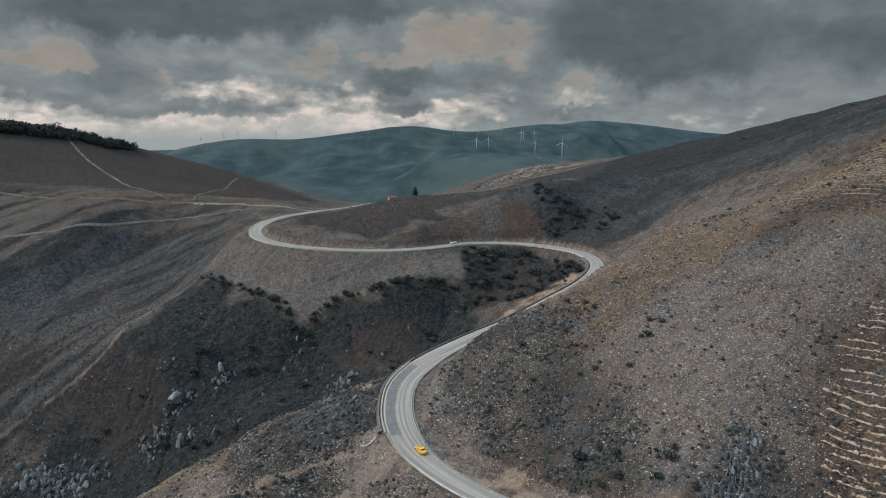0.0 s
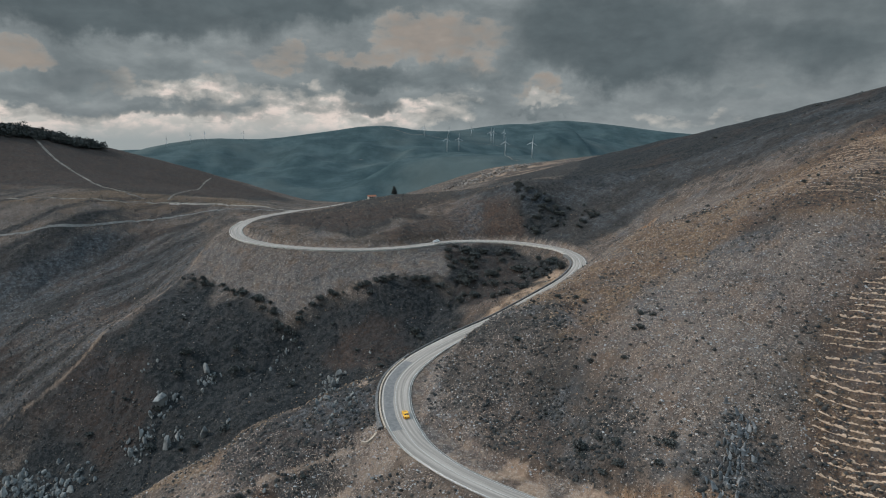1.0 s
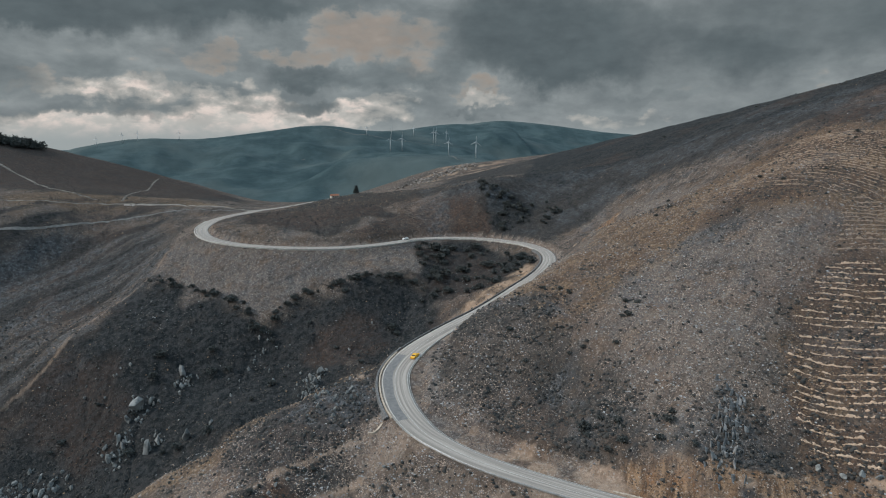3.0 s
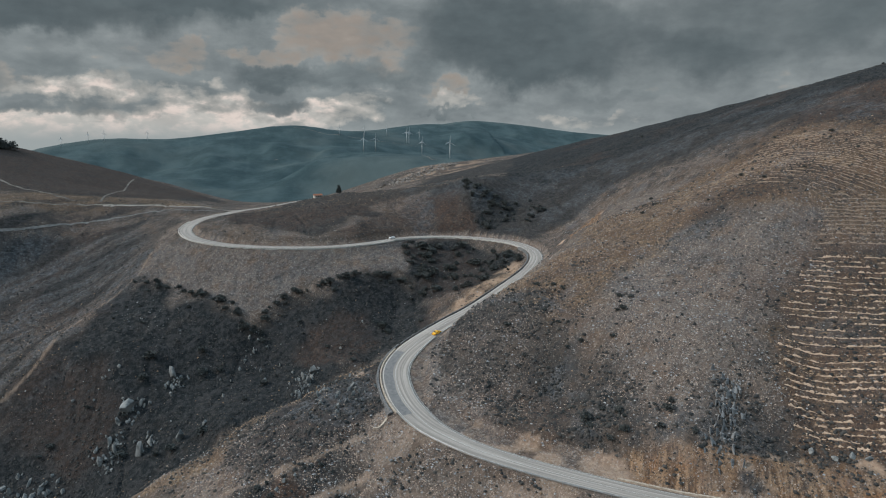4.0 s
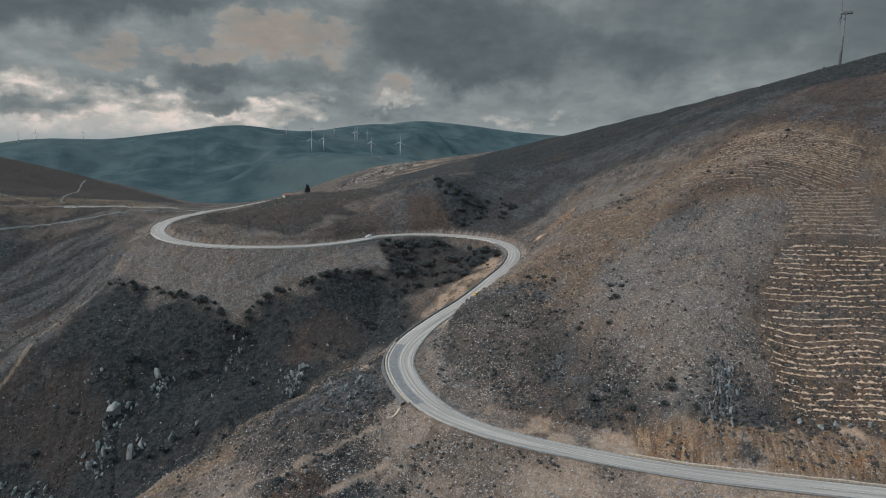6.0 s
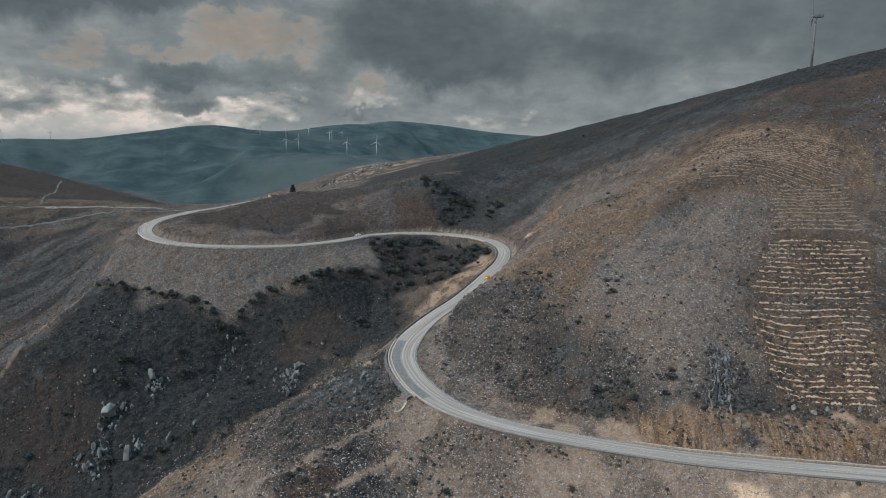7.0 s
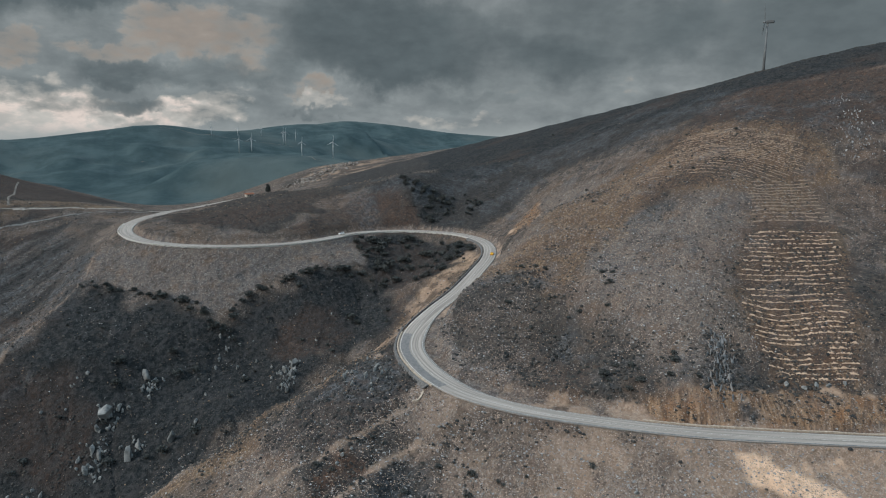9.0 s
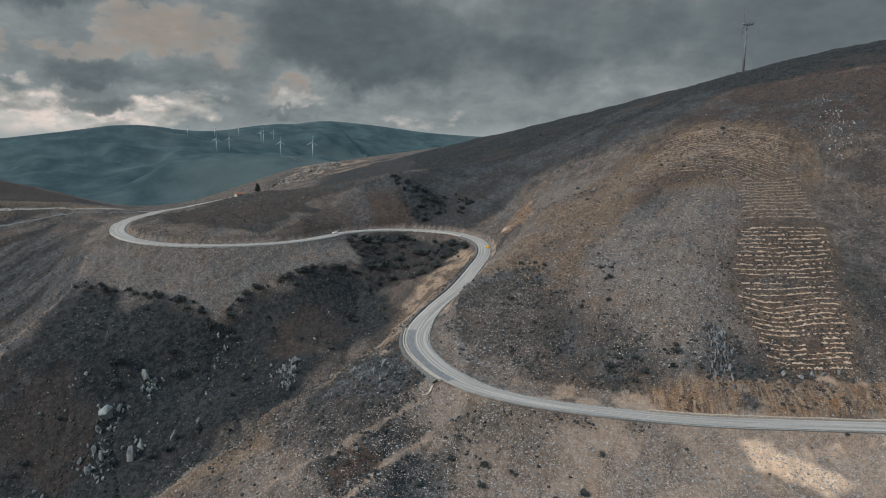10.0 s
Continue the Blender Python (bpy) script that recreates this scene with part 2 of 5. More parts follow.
    dots = k.math("MULTIPLY", k.ramp(k.noise(0.95, 4, 0.6, w=27), 0.56, 0.63), k.math("SUBTRACT", 1.0, k.math("MULTIPLY", sand, 0.9)))
    base = k.mix(k.math("MULTIPLY", k.math("MULTIPLY", dots, near_only), 0.5), base, (0.030, 0.033, 0.034))
    chips = k.math("MULTIPLY", k.ramp(pebble, 0.66, 0.74), k.ramp(grit, 0.50, 0.36))
    chips = k.math("MULTIPLY", chips, k.math("MULTIPLY", near_only, k.math("SUBTRACT", 1.0, k.math("MULTIPLY", heath, 0.9))))
    base = k.mix(k.math("MULTIPLY", k.ramp(k.noise(13, 4, 0.6, w=11), 0.52, 0.68, 0, 0.5), bare), base, k.mix(k.ramp(small, 0.4, 0.6), (0.088, 0.058, 0.040), (0.20, 0.130, 0.086)))
    base = k.mix(k.math("MULTIPLY", k.ramp(k.noise(17, 4, 0.6, w=13), 0.54, 0.68, 0, 0.32), bare), base, k.mix(k.ramp(small, 0.4, 0.6), (0.062, 0.072, 0.082), (0.155, 0.162, 0.17)))
    base = k.mix(sand, base, k.mix(k.ramp(small, 0.35, 0.7), (0.61, 0.415, 0.285), (0.85, 0.61, 0.435)))
    base = k.mix(k.math("MULTIPLY", chips, 0.85), base, (0.42, 0.385, 0.35))
    # far hills: the haze of distance is painted in as a teal base colour
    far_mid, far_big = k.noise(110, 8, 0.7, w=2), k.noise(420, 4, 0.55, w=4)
    hazed = k.mix(k.ramp(far_mid, 0.38, 0.64), (0.031, 0.055, 0.061), (0.060, 0.092, 0.098))
    hazed = k.mix(k.ramp(far_big, 0.46, 0.66, 0, 0.6), hazed, (0.088, 0.110, 0.108))
    base = k.mix(far_haze, base, hazed)
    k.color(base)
    h = k.math("ADD", k.math("MULTIPLY", small, 1.0), k.math("MULTIPLY", grit, 0.45))
    h = k.math("ADD", h, k.math("MULTIPLY", pebble, 0.18))
    k.bump(h, 0.9, 0.9)
    return k.m


def asphalt_material():
    k = Mat("worn asphalt", 0.85, 0.12)
    uv = k.n("ShaderNodeUVMap")
    uv.uv_map = "along"
    s = k.n("ShaderNodeSeparateXYZ")
    k.l(uv.outputs[0], s.inputs[0])
    st = k.n("ShaderNodeCombineXYZ")
    k.l(k.math("MULTIPLY", s.outputs[0], 1.6), st.inputs[0])
    k.l(k.math("MULTIPLY", s.outputs[1], 0.02), st.inputs[1])
    streak = k.noise(1.0, 4, 0.6, st.outputs[0])
    c = k.mix(k.ramp(streak, 0.38, 0.64), (0.225, 0.202, 0.182), (0.415, 0.375, 0.336))
    c = k.mix(k.ramp(k.noise(4, 4, 0.6), 0.4, 0.7, 0, 0.5), c, (0.305, 0.278, 0.252))
    c = k.mix(k.ramp(k.noise(0.5, 3, 0.7), 0.5, 0.7, 0, 0.3), c, (0.20, 0.197, 0.19))
    k.color(c)
    k.bump(k.noise(0.15, 3, 0.7), 0.02, 0.5)
    return k.m


def plain_material(name, a, b, size, rough=0.85, spec=0.25, depth=0.05, metal=0.0):
    k = Mat(name, rough, spec, metal)
    v = k.noise(size, 5, 0.62)
    k.color(k.mix(k.ramp(v, 0.36, 0.66), a, b))
    if depth:
        k.bump(v, depth, 0.7)
    return k.m


def varied_material(name, a, b, c, size, rough=0.9, depth=0.08):
    """Colour changes from piece to piece of a joined mesh."""
    k = Mat(name, rough, 0.15)
    g = k.n("ShaderNodeNewGeometry")
    r = g.outputs["Random Per Island"]
    v = k.noise(size, 4, 0.65)
    col = k.mix(r, a, b)
    col = k.mix(k.ramp(v, 0.45, 0.7, 0, 0.7), col, c)
    k.color(col)
    k.bump(v, depth, 0.8)
    return k.m


GROUND = ground_material()
ASPHALT = asphalt_material()
PAINT = plain_material("worn road paint", (0.34, 0.33, 0.31), (0.62, 0.60, 0.56), 0.5, 0.7, 0.3, 0)
GRAVEL = plain_material("pale gravel verge", (0.20, 0.18, 0.16), (0.36, 0.32, 0.28), 1.4)
TRACK = plain_material("beaten earth track", (0.085, 0.076, 0.068), (0.22, 0.198, 0.172), 5.0)
CONCRETE = plain_material("stained concrete", (0.36, 0.34, 0.31), (0.60, 0.57, 0.52), 0.8)
STEEL = plain_material("galvanised steel", (0.20, 0.21, 0.215), (0.34, 0.35, 0.35), 0.6, 0.5, 0.5, 0, 0.4)
WHITE = plain_material("white painted steel", (0.42, 0.43, 0.44), (0.52, 0.53, 0.53), 6, 0.5, 0.4, 0)
ROCK = varied_material("grey quartzite", (0.13, 0.14, 0.15), (0.42, 0.42, 0.415), (0.055, 0.06, 0.065), 0.9)
BOULDER = varied_material("pale lichened rock", (0.145, 0.157, 0.16), (0.27, 0.28, 0.275), (0.05, 0.058, 0.062), 1.0, 0.9, 0.3)
PALE_ROCK = varied_material("pale weathered rock", (0.16, 0.142, 0.128), (0.33, 0.295, 0.265), (0.105, 0.095, 0.088), 0.9)
EARTH = varied_material("pale dug earth", (0.42, 0.300, 0.215), (0.62, 0.465, 0.345), (0.17, 0.115, 0.08), 0.5)
LEAF = varied_material("dark scrub leaves", (0.044, 0.053, 0.054), (0.100, 0.106, 0.100), (0.056, 0.057, 0.055), 0.5)
TUFT = varied_material("heather and broom", (0.020, 0.025, 0.027), (0.080, 0.074, 0.067), (0.036, 0.036, 0.036), 0.5)
STRAW = varied_material("dry grass", (0.160, 0.110, 0.075), (0.31, 0.220, 0.150), (0.10, 0.069, 0.046), 0.5)
BARK = plain_material("grey bark", (0.05, 0.042, 0.035), (0.11, 0.095, 0.08), 0.3)
STONE_DARK = plain_material("dark weathered masonry", (0.10, 0.102, 0.105), (0.20, 0.195, 0.19), 0.8, 0.9, 0.15, 0.15)
TILE = plain_material("orange clay tiles", (0.22, 0.09, 0.055), (0.30, 0.14, 0.085), 0.6)
DARK = plain_material("dark window recess", (0.02, 0.022, 0.025), (0.05, 0.05, 0.05), 0.5, 0.4, 0.4, 0)
EARTH_DULL = varied_material("brown dug earth", (0.23, 0.170, 0.128), (0.38, 0.290, 0.222), (0.11, 0.080, 0.060), 0.5)
FRESH_ASPHALT = plain_material("fresh dark asphalt", (0.145, 0.143, 0.142), (0.205, 0.20, 0.195), 1.2, 0.8, 0.3, 0.01)
PEBBLE = varied_material("warm broken stone", (0.225, 0.165, 0.130), (0.54, 0.42, 0.335), (0.14, 0.10, 0.08), 0.5)
FAR_STEEL = plain_material("pale bluish steel", (0.45, 0.48, 0.49), (0.54, 0.56, 0.565), 6, 0.6, 0.3, 0)
# near turbine: white steel darkened in colour, as seen against the light
BACKLIT_STEEL = plain_material("backlit white steel", (0.115, 0.125, 0.13), (0.155, 0.165, 0.17), 6, 0.6, 0.3, 0)
LANE = plain_material("worn grey lane surface", (0.115, 0.112, 0.108), (0.185, 0.18, 0.172), 3.0)
WARM_CONCRETE = plain_material("sandy concrete", (0.32, 0.265, 0.21), (0.52, 0.44, 0.36), 0.8)


# ---- land form ----
def rnd2(ix, iy, seed):
    h = (ix.astype(np.int64) * 374761393 + iy.astype(np.int64) * 668265263 + seed * 974634777) & 0x7FFFFFFF
    h = ((h ^ (h >> 13)) * 1274126177) & 0x7FFFFFFF
    return ((h ^ (h >> 16)) & 0xFFFFF) / 0xFFFFF


def vnoise(x, y, seed=0):
    """Value noise, -1 to 1."""
    ix, iy = np.floor(x), np.floor(y)
    fx, fy = x - ix, y - iy
    fx, fy = fx * fx * (3 - 2 * fx), fy * fy * (3 - 2 * fy)
    a, b = rnd2(ix, iy, seed), rnd2(ix + 1, iy, seed)
    c, d = rnd2(ix, iy + 1, seed), rnd2(ix + 1, iy + 1, seed)
    return 2 * ((a * (1 - fx) + b * fx) * (1 - fy) + (c * (1 - fx) + d * fx) * fy) - 1


def fbm(x, y, size, octaves=4, seed=0, gain=0.5):
    out, amp = np.zeros_like(x), 1.0
    for k in range(octaves):
        ca, sa = math.cos(k * 1.1 + 0.4), math.sin(k * 1.1 + 0.4)
        out += amp * vnoise((x * ca - y * sa) / size + 17.3 * k, (x * sa + y * ca) / size - 9.1 * k, seed + k)
        amp, size = amp * gain, size * 0.5
    return out


def smooth(a, b, v):
    t = np.clip((v - a) / (b - a), 0, 1)
    return t * t * (3 - 2 * t)


# Land points (x, y, z) fitted to the camera's view: crests, slopes, stream beds
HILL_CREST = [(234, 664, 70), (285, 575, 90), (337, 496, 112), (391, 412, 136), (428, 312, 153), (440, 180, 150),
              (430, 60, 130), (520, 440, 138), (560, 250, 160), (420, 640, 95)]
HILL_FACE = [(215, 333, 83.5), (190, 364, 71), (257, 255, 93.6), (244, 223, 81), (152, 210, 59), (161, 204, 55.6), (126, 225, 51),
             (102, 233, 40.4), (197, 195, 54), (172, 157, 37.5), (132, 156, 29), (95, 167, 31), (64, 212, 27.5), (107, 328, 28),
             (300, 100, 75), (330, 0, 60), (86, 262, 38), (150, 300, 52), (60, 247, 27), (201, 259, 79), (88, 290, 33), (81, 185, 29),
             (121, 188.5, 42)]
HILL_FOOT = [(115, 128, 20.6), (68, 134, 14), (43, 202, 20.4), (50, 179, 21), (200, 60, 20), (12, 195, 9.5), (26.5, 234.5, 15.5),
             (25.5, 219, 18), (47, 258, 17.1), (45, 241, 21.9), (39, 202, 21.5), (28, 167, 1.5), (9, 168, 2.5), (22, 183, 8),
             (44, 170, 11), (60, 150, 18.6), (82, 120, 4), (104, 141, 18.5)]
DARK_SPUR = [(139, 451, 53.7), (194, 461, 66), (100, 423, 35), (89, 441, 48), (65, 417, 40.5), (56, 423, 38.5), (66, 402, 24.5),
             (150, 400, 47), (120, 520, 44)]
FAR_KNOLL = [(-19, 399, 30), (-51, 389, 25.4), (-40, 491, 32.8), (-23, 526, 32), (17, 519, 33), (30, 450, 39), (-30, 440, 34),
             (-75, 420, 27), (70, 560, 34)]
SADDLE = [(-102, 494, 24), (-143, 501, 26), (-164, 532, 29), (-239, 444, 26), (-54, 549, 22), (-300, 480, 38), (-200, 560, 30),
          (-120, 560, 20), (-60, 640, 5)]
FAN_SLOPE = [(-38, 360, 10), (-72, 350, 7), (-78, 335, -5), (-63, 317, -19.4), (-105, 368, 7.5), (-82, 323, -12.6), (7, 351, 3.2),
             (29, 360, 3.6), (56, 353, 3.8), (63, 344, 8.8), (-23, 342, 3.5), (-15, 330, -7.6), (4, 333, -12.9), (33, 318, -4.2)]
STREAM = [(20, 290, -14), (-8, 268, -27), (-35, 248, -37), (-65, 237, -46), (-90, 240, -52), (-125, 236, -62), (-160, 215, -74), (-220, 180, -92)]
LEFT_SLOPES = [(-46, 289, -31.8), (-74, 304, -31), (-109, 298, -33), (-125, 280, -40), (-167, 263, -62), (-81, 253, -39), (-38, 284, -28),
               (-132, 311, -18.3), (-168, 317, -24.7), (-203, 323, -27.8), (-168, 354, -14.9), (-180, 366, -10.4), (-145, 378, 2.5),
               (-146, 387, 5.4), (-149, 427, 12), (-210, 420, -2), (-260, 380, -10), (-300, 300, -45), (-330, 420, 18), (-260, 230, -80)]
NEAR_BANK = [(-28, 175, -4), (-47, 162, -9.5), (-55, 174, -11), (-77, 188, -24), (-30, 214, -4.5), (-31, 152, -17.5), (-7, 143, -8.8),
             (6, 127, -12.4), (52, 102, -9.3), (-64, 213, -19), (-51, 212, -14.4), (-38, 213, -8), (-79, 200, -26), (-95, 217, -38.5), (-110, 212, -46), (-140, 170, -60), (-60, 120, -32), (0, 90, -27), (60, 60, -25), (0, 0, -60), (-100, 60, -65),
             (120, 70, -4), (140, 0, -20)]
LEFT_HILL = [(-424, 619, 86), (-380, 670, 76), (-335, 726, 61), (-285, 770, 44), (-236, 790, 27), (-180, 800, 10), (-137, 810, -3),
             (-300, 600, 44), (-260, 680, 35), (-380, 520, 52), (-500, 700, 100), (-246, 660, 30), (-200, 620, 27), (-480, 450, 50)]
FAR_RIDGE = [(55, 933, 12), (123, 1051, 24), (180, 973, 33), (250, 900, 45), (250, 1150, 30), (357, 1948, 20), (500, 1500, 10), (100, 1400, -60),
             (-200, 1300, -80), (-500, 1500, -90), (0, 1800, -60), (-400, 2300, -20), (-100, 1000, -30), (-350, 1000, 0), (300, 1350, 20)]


# low spurs on the left slopes: line, height, width
SPURS = [([(-136, 392), (-141, 369), (-155, 347), (-166, 330), (-176, 302), (-193, 287), (-215, 268)], 4.0, 13.0),
         ([(-178, 432), (-200, 405), (-207, 360), (-225, 334), (-250, 305)], 4.0, 18.0),
         ([(-250, 420), (-262, 370), (-285, 330)], 5.0, 22.0)]


def cubic_line(points, step):
    """A smooth line through the points, at even steps."""
    p = np.array(points, float)
    p = np.vstack([2 * p[0] - p[1], p, 2 * p[-1] - p[-2]])
    out = []
    for i in range(1, len(p) - 2):
        t = np.linspace(0, 1, 24, endpoint=False)[:, None]
        a, b, c, d = p[i - 1], p[i], p[i + 1], p[i + 2]
        out.append(0.5 * (2 * b + (c - a) * t + (2 * a - 5 * b + 4 * c - d) * t * t + (3 * b - a - 3 * c + d) * t ** 3))
    q = np.vstack([*out, p[-2][None]])
    s = np.concatenate([[0], np.cumsum(np.linalg.norm(np.diff(q, axis=0), axis=1))])
    u = np.arange(0, s[-1], step)
    return np.stack([np.interp(u, s, q[:, k]) for k in range(q.shape[1])], 1)


ROAD_LINE = [(200, 40, -6), (140, 68, -5), (92.4, 91.7, -4.5), (67.7, 104.2, -4.2), (45.6, 115.7, -3.8), (25.2, 129.5, -3.4), (8.9, 142, -2.8),
             (-1.5, 152.3, -2.2), (-9.7, 164.2, -1.5), (-14.3, 179.1, -0.4), (-15.1, 195.3, 1.3), (-12, 207, 2.8), (-4.3, 218.7, 4.5),
             (10.4, 234.4, 6.3), (28.7, 252.1, 8.2), (50.8, 277.3, 11.0), (68.5, 300, 13.0), (80, 323, 14.3), (84, 345, 14.9),
             (80, 366, 15.2), (69, 380, 15.4), (56, 390, 15.5), (36, 396, 15.6), (15, 393, 15.7), (-9.9, 377, 15.8), (-32.5, 368, 16),
             (-55.4, 367, 16.4), (-79.7, 370.5, 17.2), (-99, 377, 18.6), (-113, 387, 20.3), (-120.4, 403, 22), (-121.5, 417.5, 23.4),
             (-118.3, 434, 24.8)]
ROAD_END = [(-118.3, 434, 24.8), (-111, 449, 25.6), (-104, 467, 25.2), (-98, 485, 24.6), (-84, 505, 24), (-62, 512, 27), (-45, 506, 31)]
ROAD = cubic_line(ROAD_LINE + ROAD_END[1:], 1.0)


def tps_fit(pts):
    p = np.array(pts, float)
    n, xy = len(p), p[:, :2] / 300
    r2 = ((xy[:, None] - xy[None]) ** 2).sum(2)
    k = 0.5 * r2 * np.log(r2 + 1e-12) + np.eye(n) * 2e-4
    a = np.zeros((n + 3, n + 3))
    a[:n, :n], a[:n, n], a[:n, n + 1:] = k, 1, xy
    a[n, :n], a[n + 1:, :n] = 1, xy.T
    return xy, np.linalg.solve(a, np.concatenate([p[:, 2], np.zeros(3)]))


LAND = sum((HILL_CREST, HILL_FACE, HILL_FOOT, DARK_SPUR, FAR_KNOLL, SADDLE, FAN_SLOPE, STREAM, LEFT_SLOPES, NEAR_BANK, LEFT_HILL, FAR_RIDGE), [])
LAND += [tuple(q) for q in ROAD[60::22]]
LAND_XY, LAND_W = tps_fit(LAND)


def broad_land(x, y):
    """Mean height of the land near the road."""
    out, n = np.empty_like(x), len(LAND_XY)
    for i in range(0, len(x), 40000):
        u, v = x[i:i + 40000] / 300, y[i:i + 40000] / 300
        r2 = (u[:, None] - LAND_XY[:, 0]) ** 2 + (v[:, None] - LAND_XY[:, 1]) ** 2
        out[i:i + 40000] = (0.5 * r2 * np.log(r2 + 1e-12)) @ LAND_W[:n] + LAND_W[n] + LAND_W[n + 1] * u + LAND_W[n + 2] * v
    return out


# Far mountains: crest lines with a width
MAIN_RIDGE = [(-1500, 2450, -110), (-1278, 2603, -67), (-1118, 2676, -1), (-1031, 2764, 30), (-891, 2865, 53), (-689, 2971, 49),
              (-486, 3011, 72), (-356, 3029, 90), (-192, 3044, 111), (-66, 3149, 96), (104, 3298, 84), (293, 3488, 93), (500, 3666, 120),
              (658, 3743, 127), (853, 3806, 102), (1043, 3758, 53), (1284, 3683, -7)]
TURBINE_SPUR = [(420, 1700, -12), (373, 2016, -6), (289, 2060, 3), (167, 2364, 7), (160, 2926, 0), (-60, 3100, 90)]
BACK_SPUR = [(289, 2060, 3), (380, 2700, -10), (410, 3214, 20), (455, 3420, 30), (500, 3660, 110)]
HIGH_RIDGE = [(455, 4477, 78), (761, 4435, 127), (982, 4391, 157), (1163, 4347, 148), (1373, 4285, 125), (1542, 4228, 100),
              (1754, 4150, 74), (2165, 4002, 50), (2700, 3700, 60), (3600, 3000, 80)]
WEST_RIDGE = [(-4500, 2000, 60), (-3600, 3000, 0), (-2600, 3900, -40), (-1400, 4500, -30), (-500, 4600, 0)]
SOUTH_RIDGE = [(4500, 1500, 150), (4300, -1500, 120), (2500, -4000, 90), (-1000, -4500, 80), (-4000, -2500, 100)]
FAR_CRESTS = [(600, MAIN_RIDGE), (300, TURBINE_SPUR), (330, BACK_SPUR), (700, HIGH_RIDGE), (900, WEST_RIDGE), (1200, SOUTH_RIDGE)]


def far_land(x, y):
    out, crest = np.full_like(x, -115.0), np.zeros_like(x)
    warp = 1 + 0.22 * fbm(x, y, 380, 3, 31)
    for wide, line in FAR_CRESTS:
        q = cubic_line(line, 90.0)
        best, z = np.full_like(x, 1e12), np.zeros_like(x)
        for a, b in zip(q, q[1:]):
            w = b - a
            t = np.clip(((x - a[0]) * w[0] + (y - a[1]) * w[1]) / (w[0] ** 2 + w[1] ** 2), 0, 1)
            d = (x - a[0] - t * w[0]) ** 2 + (y - a[1] - t * w[1]) ** 2
            m = d < best
            best[m], z[m] = d[m], (a[2] + t * w[2])[m]
        near = np.exp(-(np.sqrt(best) / wide * warp) ** 2)
        out = np.maximum(out, -115 + (z + 115) * near)
        crest = np.maximum(crest, near)
    gully = np.abs(fbm(x, y, 560, 4, 5))
    return out + 62 * (gully - 0.45) * 4 * crest * (1 - crest) + 7 * (gully - 0.3) * (1 - crest)


ROAD_CELL = {}
for i, q in enumerate(ROAD):
    ROAD_CELL.setdefault((int(q[0] // 40), int(q[1] // 40)), []).append(i)


STATION = np.arange(len(ROAD))
ROAD_TAN = np.gradient(ROAD[:, :2], axis=0)
# level ground beside the road on the hill side, by station: a gravel lay-by and the inside of the bend
at = lambda px, py: int(((ROAD[:, 0] - px) ** 2 + (ROAD[:, 1] - py) ** 2).argmin())
BENCH = 5.2 + 6.0 * smooth(at(60, 108), at(25, 130), STATION) * smooth(at(-14, 180), at(-4, 155), STATION) \
    + 3.5 * smooth(at(-12, 172), at(-15, 190), STATION) * smooth(at(15, 240), at(-8, 214), STATION)


# the road is wider in the bend
WIDER = 2.1 * smooth(at(2, 148), at(-13, 174), STATION) * smooth(at(10, 234), at(-10, 210), STATION)
BENCH = BENCH + 0.6 * WIDER


def road_near(x, y):
    """Distance to the road's middle, positive on the hill side; the road's height there; the station."""
    dist, z, k = np.full_like(x, 1e9), np.zeros_like(x), np.zeros(len(x), int)
    box = np.where((x > -200) & (x < 260) & (y > 0) & (y < 580))[0]
    for i in range(0, len(box), 20000):
        b = box[i:i + 20000]
        d = (x[b, None] - ROAD[None, ::2, 0]) ** 2 + (y[b, None] - ROAD[None, ::2, 1]) ** 2
        j = d.argmin(1) * 2
        side = (x[b] - ROAD[j, 0]) * ROAD_TAN[j, 1] - (y[b] - ROAD[j, 1]) * ROAD_TAN[j, 0]
        dist[b], k[b], z[b] = np.sqrt(d.min(1)) * np.where(side > 0, 1, -1), j, ROAD[j, 2]
    return dist, z, k


